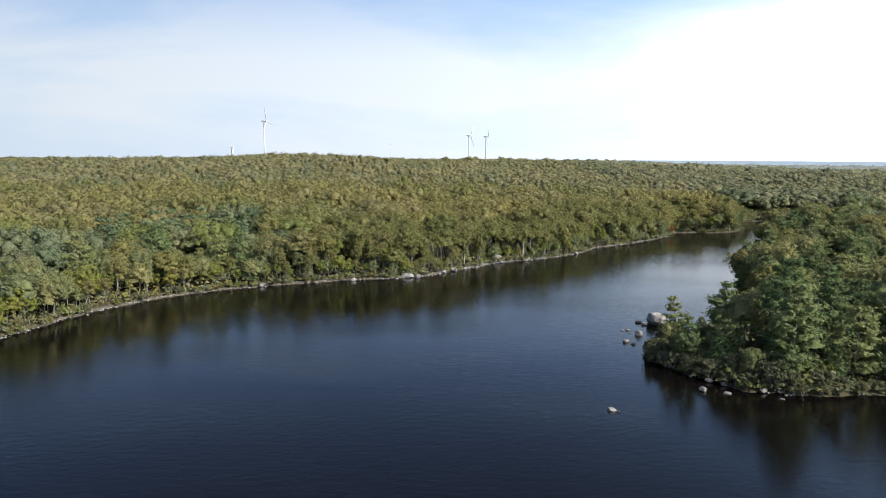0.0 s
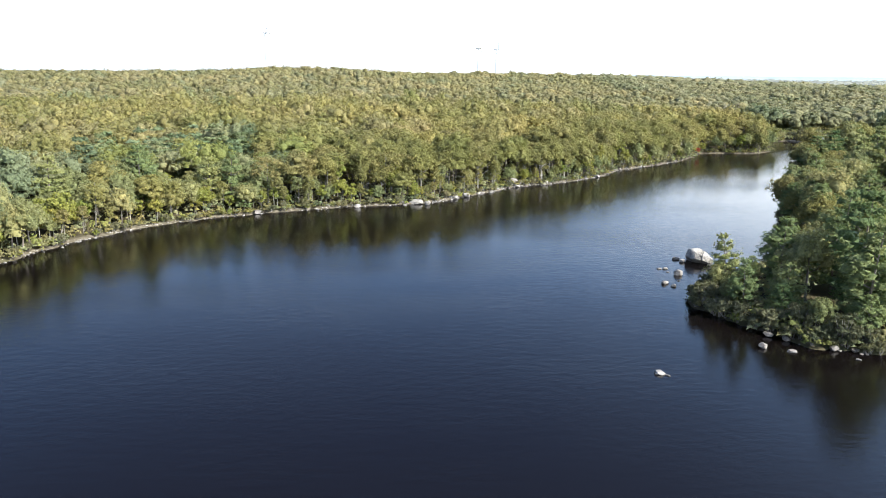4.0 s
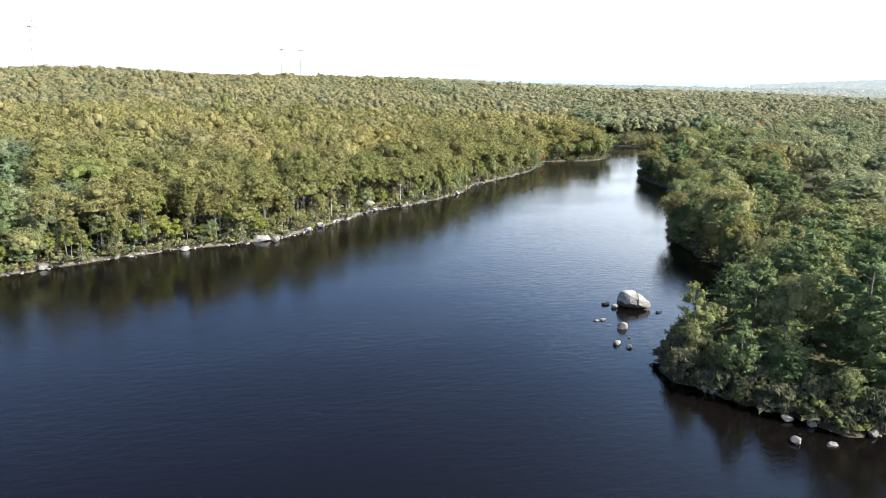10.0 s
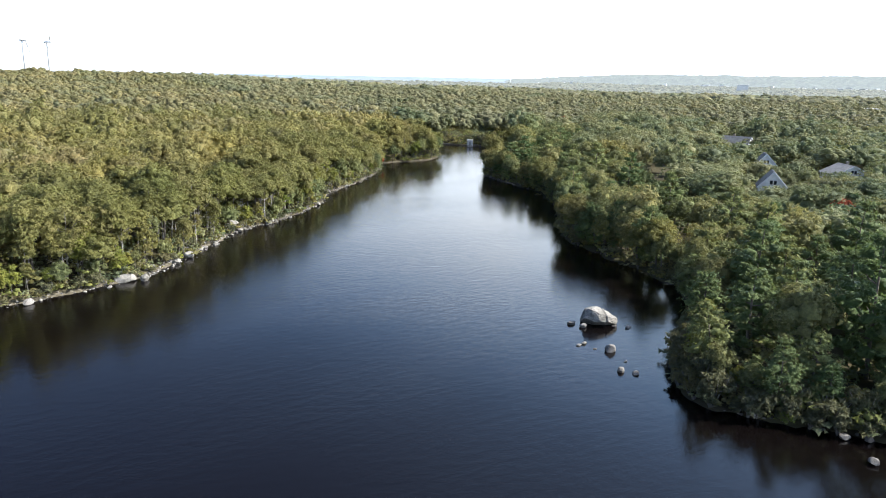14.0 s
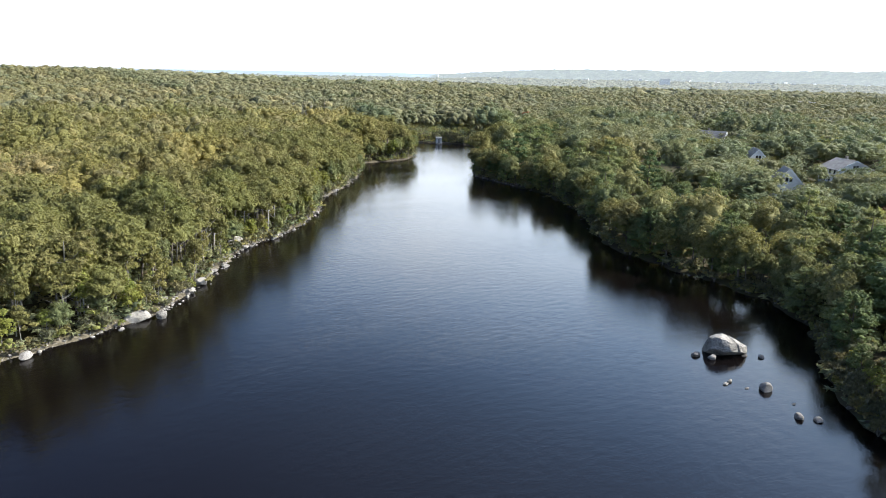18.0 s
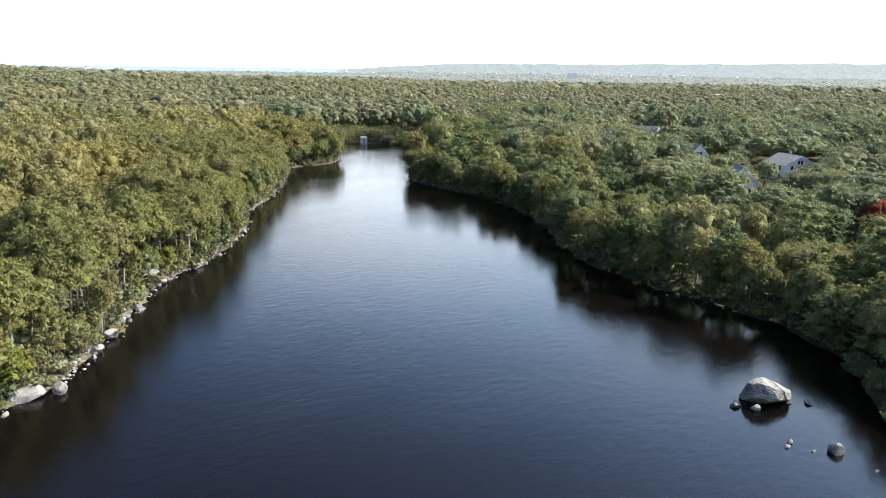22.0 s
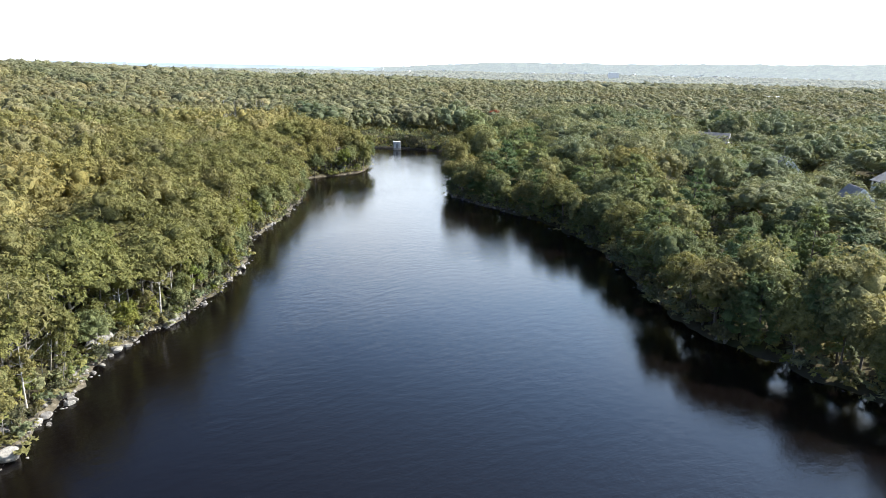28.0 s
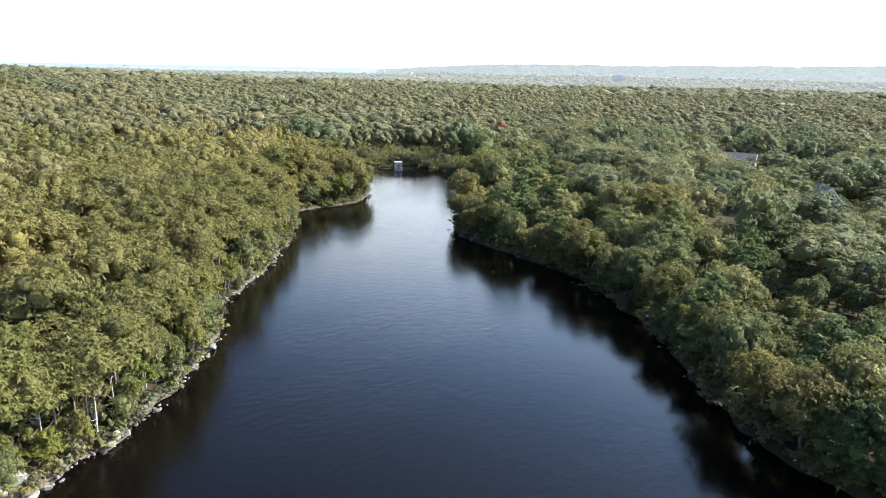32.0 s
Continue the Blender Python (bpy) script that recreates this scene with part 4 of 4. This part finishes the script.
for at, s, seed, lab in (((46.6, 125.6, 0.1), (0.9, 0.6, 0.4), 11, "dark low rock beside the huge boulder"), ((47.3, 123.6, 0.15), (0.7, 0.55, 0.45), 12, "small grey rock at the foot of the boulder"),
                         ((51.7, 121.4, 0.0), (0.5, 0.35, 0.25), 13, "small dark rock awash in the pond"), ((52.9, 119.8, 0.05), (0.75, 0.45, 0.3), 14, "low dark rock awash in the pond"),
                         ((43.5, 114.6, 0.2), (1.05, 0.75, 0.75), 15, "rounded grey rock standing in the pond"), ((42.4, 118.5, 0.1), (0.55, 0.3, 0.25), 16, "small pale rock awash in the pond"),
                         ((41.2, 118.4, 0.05), (0.5, 0.28, 0.2), 17, "small pale rock awash in the pond"), ((42.2, 116.2, 0.0), (0.4, 0.25, 0.15), 18, "small dark rock awash in the pond"),
                         ((39.5, 108.9, 0.15), (0.75, 0.55, 0.5), 19, "grey rock standing in the pond"), ((40.4, 107.3, 0.08), (0.7, 0.5, 0.35), 20, "low grey rock awash in the pond"),
                         ((42.4, 110.8, 0.0), (0.3, 0.25, 0.2), 21, "small pale rock awash in the pond"), ((27.3, 71.0, 0.1), (0.75, 0.5, 0.38), 22, "flat mottled rock alone in open water"),
                         ((28.2, 70.5, 0.0), (0.4, 0.25, 0.15), 23, "low dark rock awash in the pond"), ((43.8, 79.7, 0.25), (0.76, 0.60, 0.45), 24, "dull brown rock off the wooded point"),
                         ((47.0, 78.3, 0.1), (0.84, 0.44, 0.28), 25, "flat brown rock off the wooded point"), ((46.3, 84.0, 0.3), (0.80, 0.56, 0.42), 26, "dark brown rock at the foot of the point"),
                         ((48.0, 82.2, 0.3), (0.64, 0.48, 0.42), 27, "dark grey rock at the foot of the point"), ((52.8, 78.9, 0.3), (0.80, 0.56, 0.42), 28, "dark grey rock at the foot of the point"),
                         ((55.2, 78.3, 0.25), (0.64, 0.48, 0.35), 29, "dark grey rock at the foot of the point"), ((54.3, 75.8, 0.0), (0.45, 0.3, 0.2), 30, "small rock awash off the point"),
                         ((73.5, 117.8, 0.4), (1.9, 1.2, 1.0), 31, "broad brown rock on the shaded shore"), ((-6.2, 183.3, 0.4), (2.3, 1.2, 0.9), 32, "long pale flat-topped rock at the waterline"),
                         ((-3.2, 182.6, 0.3), (1.2, 0.9, 0.85), 33, "blocky pale rock at the waterline"), ((-9.5, 180.8, 0.0), (0.8, 0.5, 0.3), 34, "small tan rock awash by the shore"),
                         ((4.3, 191.3, 0.4), (1.3, 0.9, 0.8), 35, "pale rounded rock at the waterline"), ((7.6, 194.9, 0.4), (1.2, 0.8, 0.8), 36, "pale rounded rock at the waterline"),
                         ((23.4, 215.7, 1.4), (1.7, 1.4, 1.8), 37, "tall pale block of an outcrop above the shore"), ((25.0, 216.4, 0.8), (1.5, 1.2, 1.1), 38, "pale block of an outcrop above the shore"),
                         ((21.6, 214.3, 0.9), (1.3, 1.1, 1.2), 39, "grey block of an outcrop above the shore"), ((24.2, 213.6, 0.3), (1.1, 0.8, 0.6), 40, "pale rock below the outcrop"),
                         ((33.2, 218.2, 0.3), (1.2, 0.6, 0.6), 41, "pale slab leaning into the water"), ((34.4, 219.4, 0.5), (0.9, 0.7, 0.6), 42, "pale rock at the waterline"),
                         ((-46.2, 167.3, 0.4), (1.4, 0.9, 0.7), 43, "dark rock at the waterline"), ((-22.0, 177.3, 0.35), (1.0, 0.7, 0.6), 44, "grey rock at the waterline"),
                         ((66.5, 256.6, 0.4), (1.6, 1.1, 0.8), 45, "grey rock on a grassy shelf of the shore"), ((71.5, 261.0, 0.35), (1.3, 0.9, 0.7), 46, "pale rock on a grassy shelf of the shore"),
                         ((76.5, 263.6, 0.3), (1.1, 0.8, 0.7), 47, "pale rock at the waterline"), ((54.6, 236.6, 0.35), (0.9, 0.7, 0.6), 48, "pale rock under an overhanging bush"),
                         ((109.5, 303.0, 0.3), (1.0, 0.7, 0.5), 49, "pale rock off the headland")):
    # dark rocks at the foot of the point: darker stone stands for shade
    rock("rock", at, s, seed, PALE_GRANITE if "pale" in lab else (WET_OR_SHADED_STONE if "dark" in lab else GRANITE), lab, turn=(seed * 47) % 60 - 30 + (35 if at[1] > 150 else 0))

SHAPES = [rock_mesh(300 + k, 1, 0.75, 0.62, GRANITE, sub=3) for k in range(4)] + [rock_mesh(310 + k, 1, 0.7, 0.55, PALE_GRANITE, sub=3) for k in range(4)] + [rock_mesh(320 + k, 1, 0.7, 0.5, WET_OR_SHADED_STONE, sub=2) for k in range(2)]


g = np.random.default_rng(31)
for pts, pitch, low, high, count_label, grp, off in (
        (SHORE_LEFT[9:14], 1.5, 0.25, 0.8, "small weathered rock on the sunny shore", "rocks along the sunny shore", (-0.6, 1.6)),
        (SHORE_LEFT[13:18], 0.7, 0.3, 1.15, "pale granite rock piled along the sunny shore", "rocks along the sunny shore", (-0.7, 2.2)),
        (SHORE_LEFT[17:25], 2.2, 0.3, 0.9, "pale granite rock along the sunny shore", "rocks along the sunny shore", (-0.7, 1.4)),
        (SHORE_LEFT[4:9], 3.4, 0.2, 0.55, "small weathered rock on the sunny shore", "rocks along the sunny shore", (-0.4, 1.4)),
        ([(141, 272), (134, 263), (131, 248), (129, 236)], 1.0, 0.4, 1.0, "grey rock heaped along the shaded point", "rocks round the shaded point", (-0.4, 2.0)),
        ([(129, 236), (118, 208), (93, 178), (82, 152), (77, 130)], 6.0, 0.3, 0.9, "dark rock on the shaded shore", "rocks on the shaded shore", (-0.5, 0.9)),
        ([(46, 107), (41, 101), (40, 96), (43, 90), (46, 85), (50, 80), (57, 77), (68, 78)], 1.5, 0.25, 0.7, "rock at the foot of the wooded point", "rocks round the wooded point", (-0.3, 1.3))):
    q, nrm = along(pts, pitch, g)
    for p, n in zip(q, nrm):
        o = g.uniform(*off)
        at = p + n * o
        size = 0.8 * (low + (high - low) * g.uniform(0, 1) ** (1.6 if "piled" in count_label else 2.4))
        # rocks of the wooded point take the darker stone in place of shade
        pool = (8, 10) if "dark" in count_label or "wooded" in count_label else ((4, 8) if g.uniform() < 0.6 and "sunny" in grp else (0, 4))
        ob = new("rock", SHAPES[int(g.integers(*pool))])
        zz = max(float(height(at[0], at[1])), -0.05)
        ob.matrix_basis = pose(at[0], at[1], zz + size * 0.12, g.normal(0, 9), g.normal(0, 9), g.uniform(0, 360)) @ Matrix.Diagonal((size, size, size, 1))
        tagged(ob, count_label, "rock", grp)

# stones too small to pick apart, washed up along the sunny shore
q, nrm = along(SHORE_LEFT[4:24], 0.34, g)
pieces = []
for p, n in zip(q, nrm):
    at, size = p + n * g.normal(0.2, 0.6), 0.10 + 0.36 * g.uniform(0, 1) ** 2.5
    a = g.uniform(0, 6.28)
    lump = ICO_V * g.uniform(0.72, 1.15, (12, 1)) * (size, size * 0.7, size * 0.5)
    spun = np.column_stack([lump[:, 0] * math.cos(a) - lump[:, 1] * math.sin(a), lump[:, 0] * math.sin(a) + lump[:, 1] * math.cos(a), lump[:, 2]])
    pieces.append((spun + (at[0], at[1], max(float(height(at[0], at[1])), -0.04) + size * 0.1), ICO_F))
stones = new("shore_stones", mesh_from("shore_stones", *joined(pieces), PALE_GRANITE))
tagged(stones, "small pale weathered stones washed up along the sunny shore", "stones", kind="stuff")

# ---- shrubs along the water ----
def shrub_model(seed, leaf, label, group, h=2.2, r=1.5, n=240):
    t = thing("shrub", (0, 0, 0), label, "shrub", group)
    part("foliage", mesh_from("shrub_foliage", *round_crown(h, r, n, 0.36, 7, seed, 0.02, 0.5), leaf), None, t)
    gg = np.random.default_rng(seed)
    stems = [tube([(0, 0, -0.3), (math.cos(a) * r * 0.35, math.sin(a) * r * 0.35, h * 0.45), (math.cos(a) * r * 0.75, math.sin(a) * r * 0.75, h * 0.95)], [0.05, 0.035, 0.012], 4) for a in gg.uniform(0, 6.28, 9)]
    part("wood", mesh_from("shrub_wood", *joined(stems), PALE_BARK), None, t)
    return t


SHRUBS = [shrub_model(400 + k, SHRUB, "grey-green shrub leaning over the waterline", "shrubs along the water") for k in range(3)] + [shrub_model(410 + k, YOUNG, "yellow-green shrub at the water's edge", "shrubs along the water") for k in range(2)]
shrub_used = set()
for pts, pitch, off, scales, kinds in ((SHORE_LEFT[4:24], 2.1, (-0.1, 1.9), (0.4, 1.0), (0, 5)), (SHORE_LEFT[24:31], 3.2, (1.0, 2.6), (0.7, 1.3), (0, 5)),
                                       (SHORE_RIGHT[6:21], 3.4, (0.0, 1.6), (0.6, 1.2), (0, 4)), (SHORE_RIGHT[19:29], 1.5, (0.5, 3.5), (0.8, 1.55), (0, 4)), (SHORE_RIGHT[19:30], 1.1, (-0.2, 1.6), (0.55, 1.1), (0, 3)),
                                       ([(187, 379), (204, 358)], 0.9, (0.8, 7.0), (0.8, 1.7), (0, 5)), ([(204, 358), (207, 343), (204, 329)], 1.2, (0.5, 4.0), (1.0, 1.7), (0, 4))):
    q, nrm = along(pts, pitch, g)
    for p, n in zip(q, nrm):
        at = p + n * g.uniform(*off)
        k = int(g.integers(*kinds))
        size = g.uniform(*scales)
        m = pose(at[0], at[1], max(0.1, float(height(at[0], at[1]))) - 0.05, g.normal(0, 6), g.normal(0, 6), g.uniform(0, 360)) @ Matrix.Diagonal((size, size, size * g.uniform(0.8, 1.2), 1))
        if k in shrub_used:
            copy_thing(SHRUBS[k], m)
        else:
            shrub_used.add(k)
            SHRUBS[k].matrix_basis = m

# ---- the dam and its gatehouse ----
dam = thing("dam", (195.6, 368.2, 0), "low stone-faced dam closing the end of the pond", "dam", turn=-51.3)
part("embankment", boxed(-13, -0.2, -3, 13, 3.0, 0.45, bevel=0.2), STONE_WALL, dam)
part("coping", boxed(-13.1, -0.35, 0.45, 13.1, 0.4, 0.6, bevel=0.04), STONE_WALL, dam, "dark stone coping")
gate = thing("gatehouse", (196.8, 358.6, 0), "small square pale concrete gatehouse standing in the water at the dam", "gatehouse", turn=-35)
part("pier", boxed(-1.6, -1.6, -4, 1.6, 1.6, 0.7, bevel=0.05), STONE_WALL, gate, "dark stone pier")
part("wall", boxed(-1.45, -1.45, 0.7, 1.45, 1.45, 3.3, bevel=0.04), CONCRETE, gate)
part("roof", boxed(-1.6, -1.6, 3.3, 1.6, 1.6, 3.5, bevel=0.05), CONCRETE, gate, "flat pale concrete roof slab")
part("door", boxed(-0.45, -1.5, 0.7, 0.45, -1.44, 2.7, bevel=0.01), GREY_ROOF, gate, "dark grey door")
part("footbridge", boxed(-0.6, 1.45, 0.75, 0.6, 5.5, 0.95, bevel=0.02), CONCRETE, gate)

# ---- houses in the trees ----
def gable_wall(w, eave, peak, thick):
    bm = bmesh.new()
    a = [bm.verts.new((x, 0, z)) for x, z in ((-w / 2, 0), (w / 2, 0), (w / 2, eave), (0, peak), (-w / 2, eave))]
    b = [bm.verts.new((v.co.x, thick, v.co.z)) for v in a]
    bm.faces.new(a)
    bm.faces.new(b[::-1])
    for i in range(5):
        bm.faces.new((a[i], b[i], b[(i + 1) % 5], a[(i + 1) % 5]))
    bmesh.ops.recalc_face_normals(bm, faces=bm.faces)
    return bm


def moved(bm, m):
    bmesh.ops.transform(bm, matrix=m, verts=bm.verts)
    return bm


def window(parent, m, w=0.9, h=1.3):
    fr = boxed(-w / 2 - 0.1, -0.06, -h / 2 - 0.1, w / 2 + 0.1, 0.02, h / 2 + 0.1, bevel=0.02)
    win = part("window", moved(fr, m), TRIM, parent)
    part("pane", moved(boxed(-w / 2, -0.085, -h / 2, w / 2, -0.065, h / 2), m), GLASS, win, "dark window pane")
    return win


def house(at, turn, w, l, eave, peak, label, roof_mat, wall_mat, chimney=True, dormer=False):
    t = thing("house", at, label, "house", "houses among the trees", turn)
    part("gable_wall", gable_wall(w, eave, peak, 0.25), wall_mat, t)
    part("gable_wall", moved(gable_wall(w, eave, peak, 0.25), Matrix.Translation((0, l - 0.25, 0))), wall_mat, t)
    for s in (-1, 1):
        part("side_wall", boxed(min(s * w / 2, s * (w / 2 - 0.25)), 0.25, 0, max(s * w / 2, s * (w / 2 - 0.25)), l - 0.25, eave), wall_mat, t)
        ang = math.atan2(peak - eave, w / 2)
        L = math.hypot(peak - eave, w / 2) + 0.5
        sl = boxed(0, -0.4, 0, L, l + 0.4, 0.2, bevel=0.03)
        m = Matrix.Translation((0, 0, peak + 0.03)) @ Matrix.Rotation(ang, 4, "Y")
        if s < 0:
            m = Matrix.Scale(-1, 4, (1, 0, 0)) @ m
        moved(sl, m)
        bmesh.ops.recalc_face_normals(sl, faces=sl.faces)
        part("roof_slope", sl, roof_mat, t)
        part("rake_board", moved(boxed(0, -0.46, -0.2, L, -0.4, 0.22), m), TRIM, t, "white rake board")
        for y in np.arange(1.6, l - 1, 2.4):
            for z in ((1.6, 4.2) if eave > 4.6 else (1.6,)):
                window(t, Matrix.Translation((s * w / 2, y, z)) @ Matrix.Rotation(s * math.pi / 2, 4, "Z"))
    for x in (-w * 0.24, w * 0.24):
        for z in ((1.6, 4.3) if eave > 3.9 else (1.6,)):
            window(t, Matrix.Translation((x, 0, z)))
    for x in (-0.55, 0.55):
        window(t, Matrix.Translation((x, 0, eave + (peak - eave) * 0.32)), 0.8, 1.2)
    if chimney:
        part("chimney", boxed(0.6, l * 0.6, peak - 1.2, 1.4, l * 0.6 + 0.8, peak + 1.1, bevel=0.04), STONE_WALL, t, "stone chimney")
    if dormer:
        part("dormer", moved(gable_wall(2.4, 1.2, 2.3, 2.6), Matrix.Translation((w * 0.28, l * 0.25, eave + 0.3)) @ Matrix.Rotation(math.pi / 2, 4, "Z")), wall_mat, t, "small gabled dormer")
    return t


def ground_at(x, y):
    return float(height(x, y))


house((175, 172.5, ground_at(178, 172)), -54, 8.0, 8, 3.8, 8.2, "white clapboard house with a steep gable and grey roof", GREY_ROOF, WHITE_WALL, False)
house((218, 170.3, ground_at(222, 172)), -34, 12, 10, 5.0, 7.9, "large white two-storey house beside a lawn", GREY_ROOF, WHITE_WALL)
house((228, 208, ground_at(233, 208)), -52, 7.5, 10, 3.6, 7.6, "white gabled house half hidden by trees", GREY_ROOF, WHITE_WALL, False)
house((286, 253, ground_at(288, 259)), 15, 9, 13, 5.0, 8.8, "house with a broad grey roof and gabled dormer", GREY_ROOF, WHITE_WALL, True, True)
house((340, 345, ground_at(347, 337)), -120, 10, 18, 4.4, 7.4, "long low house with a pale grey roof", PALE_ROOF, WHITE_WALL)
house((416, 325, ground_at(420, 322)), -70, 9, 14, 4.8, 7.8, "distant white house with a pale roof", PALE_ROOF, WHITE_WALL)
lawn = new("lawn", mesh_from("lawn", *(lambda vf: (vf[0], vf[1]))(
    (lambda X, Y: (np.stack([X, Y, height(X, Y) + 0.06], -1).reshape(-1, 3), np.array([(i * 9 + j, (i + 1) * 9 + j, (i + 1) * 9 + j + 1, i * 9 + j + 1) for i in range(15) for j in range(8)])))
    (*np.meshgrid(np.linspace(236, 290, 16), np.linspace(150, 176, 9), indexing="ij"))), GRASS))
tagged(lawn, "mown lawn between trees behind a white house", "lawn", kind="structure")
marsh = new("marsh_grass", mesh_from("marsh_grass", *(
    (lambda X, Y: (np.stack([X, Y, height(X, Y) + 0.35 + 0.2 * waves(X, Y, 1.7, 0.3)], -1).reshape(-1, 3), np.array([(i * 19 + j, (i + 1) * 19 + j, (i + 1) * 19 + j + 1, i * 19 + j + 1) for i in range(24) for j in range(18)])))
    (*np.meshgrid(np.linspace(148, 196, 25), np.linspace(424, 470, 19), indexing="ij"))), GRASS))
tagged(marsh, "pale dry grass in a clearing of the woods", "grass", kind="stuff")

# bare trunks round the clearing
def bare_tree(x, y, h, seed, where="clearing", thick=0.2):
    t = thing("dead_tree", (x, y, ground_at(x, y) - 0.2), "tall bare grey dead tree beside the " + where, "tree", "dead trees by the " + where, seed * 37)
    part("trunk", mesh_from("dead_trunk", *wood(h, thick, seed, 7, 2.0, 1.0), DEAD_WOOD), None, t)


for i in range(26):
    bare_tree(171 + i * 0.9 + pick.uniform(-1, 1), 478 - i * 0.85 + pick.uniform(-3, 1.5), pick.uniform(9, 12.5), 500 + i)

for i in range(14):
    bare_tree(*((27.5, 221.5), (31.5, 223.5), (37.5, 224.5), (17.0, 213.5), (8.5, 203.0), (41.5, 229.0), (-12.0, 188.5))[i % 7] + pick.normal(0, 1.5, 2), pick.uniform(7, 10.5), 560 + i, "shore", 0.13)

red = tree_model("maple_tree", round_crown(10.5, 3.4, 420, 0.8, 9, 601, 0.2), wood(10, 0.18, 602), RED, BARK, "maple turned bright red among green trees", "tree", "maples turned red")
red.matrix_basis = pose(278, 374, ground_at(278, 374)) @ Matrix.Diagonal((1.15, 1.15, 1.2, 1))
copy_thing(red, pose(112.5, 303.5, ground_at(112, 304)) @ Matrix.Diagonal((0.3, 0.3, 0.36, 1)))
copy_thing(red, pose(134, 131, ground_at(134, 131)) @ Matrix.Diagonal((0.9, 0.9, 0.85, 1)))

# ---- wind turbines, mast, far buildings ----
def turbine(x, y, hub, foot, blades, blade, turn, label):
    t = thing("wind_turbine", (x, y, foot), label, "wind turbine", "wind turbines on the ridge", turn)
    h = hub - foot
    part("tower", mesh_from("tower", *tube([(0, 0, 0), (0, 0, h / 2), (0, 0, h)], [1.5, 1.2, 0.85], 14), STEEL, smooth=True), None, t)
    part("nacelle", boxed(-1.2, -3.0, h - 0.2, 1.2, 4.0, h + 2.2, bevel=0.5), STEEL, t)
    hubp = bmesh.new()
    bmesh.ops.create_uvsphere(hubp, u_segments=12, v_segments=8, radius=1.5, matrix=Matrix.Translation((0, -4.2, h + 1.3)))
    part("hub", hubp, STEEL, t)
    for ang in blades:
        a = radians(ang)
        d = np.array([math.sin(a), 0, math.cos(a)])
        o = np.array([0, -4.4, h + 1.3])
        part("blade", mesh_from("blade", *tube([o + d * s * blade for s in (0, 0.12, 0.2, 0.6, 1)], [0.5, 0.55, 0.85, 0.5, 0.12], 6), STEEL, smooth=True), None, t)


turbine(-256, 1050, 86, 24, (-20, 100, 220), 27, 78, "tall slender white wind turbine standing alone on the ridge")
turbine(58, 1226, 72, 20, (30, 150, 270), 22, 60, "white wind turbine of a pair on the ridge")
turbine(88, 1224, 70, 16, (90, 210, 330), 20, 80, "white wind turbine of a pair on the ridge")
mast = thing("radio_mast", (-56, 872, 20), "thin grey radio mast above the trees", "mast")
part("pole", mesh_from("pole", *tube([(0, 0, 0), (0, 0, 18), (0, 0, 34)], [0.35, 0.3, 0.2], 6), STEEL), None, mast)
part("antenna", boxed(-0.6, -0.6, 31, 0.6, 0.6, 33, bevel=0.1), STEEL, mast)
tower = thing("water_tower", (-217, 743, 18), "small pale tower rising over the ridge trees", "tower")
part("shaft", mesh_from("shaft", *tube([(0, 0, 0), (0, 0, 28)], [1.4, 1.4], 12), STEEL), None, tower)
part("cap", boxed(-1.7, -1.7, 26, 1.7, 1.7, 28.6, bevel=0.2), STEEL, tower)


def block(name, x, y, z, w, l, h, turn, roof, label, spire=0.0):
    t = thing(name, (x, y, z), label, "building", "far town buildings", turn)
    part("wall", boxed(-w / 2, -l / 2, -6, w / 2, l / 2, h, bevel=0.1), WHITE_WALL, t)
    part("roof", boxed(-w / 2 - 0.4, -l / 2 - 0.4, h, w / 2 + 0.4, l / 2 + 0.4, h + 0.7, bevel=0.2), roof, t)
    if spire:
        part("steeple", mesh_from("steeple", *tube([(0, 0, h), (0, 0, h + spire * 0.45), (0, 0, h + spire * 0.5), (0, 0, h + spire)], [1.8, 1.8, 1.5, 0.1], 8), WHITE_WALL), None, t, "pointed white steeple")


block("warehouse", 1204, 1198, 0.5, 34, 20, 6.5, -45, PALE_ROOF, "long low building with a brilliant white flat roof")
block("church", 1486, 1907, 8, 10, 16, 7, -38, GREY_ROOF, "white church with a slim steeple in the far town", 22)
block("school", 1617, 1148, 12, 26, 14, 14, -52, PALE_ROOF, "pale blocky building on the far slope")
block("office_building", 888, 2431, 4, 9, 9, 21, -20, GREY_ROOF, "small grey tower block by the coast")
block("warehouse", 835, 2440, 4, 60, 14, 7, -20, PALE_ROOF, "long pale building by the coast")
block("warehouse", 905, 2385, 4, 40, 14, 8, -20, GREY_ROOF, "grey flat-roofed shed by the coast")
block("warehouse", 1120, 2495, 2, 42, 12, 8, -24, GREY_ROOF, "white dockside building with a dark roof")
block("house", 1063, 1725, 4, 18, 10, 7, -31, PALE_ROOF, "white house on the far wooded shore")
block("house", 144, 1115, 20, 14, 8, 12, -8, PALE_ROOF, "white house on the ridge beside the turbines")
block("house", 713, 400, 4, 16, 10, 8, -60, PALE_ROOF, "white-roofed house deep in the woods")
town = np.random.default_rng(77)
for i in range(60):
    aa = town.uniform(40, 70)
    far_off = town.uniform(2680, 3120)
    x, y = far_off * math.sin(radians(aa)), far_off * math.cos(radians(aa))
    z = float(hill_height(np.array(x), np.array(y), np.array(far_off), np.array(aa)))
    block("house", x, y, z + 3.5, town.uniform(8, 20), town.uniform(8, 12), town.uniform(4, 9), town.uniform(-80, 0), PALE_ROOF if i % 3 else GREY_ROOF, "small white building of the far town")
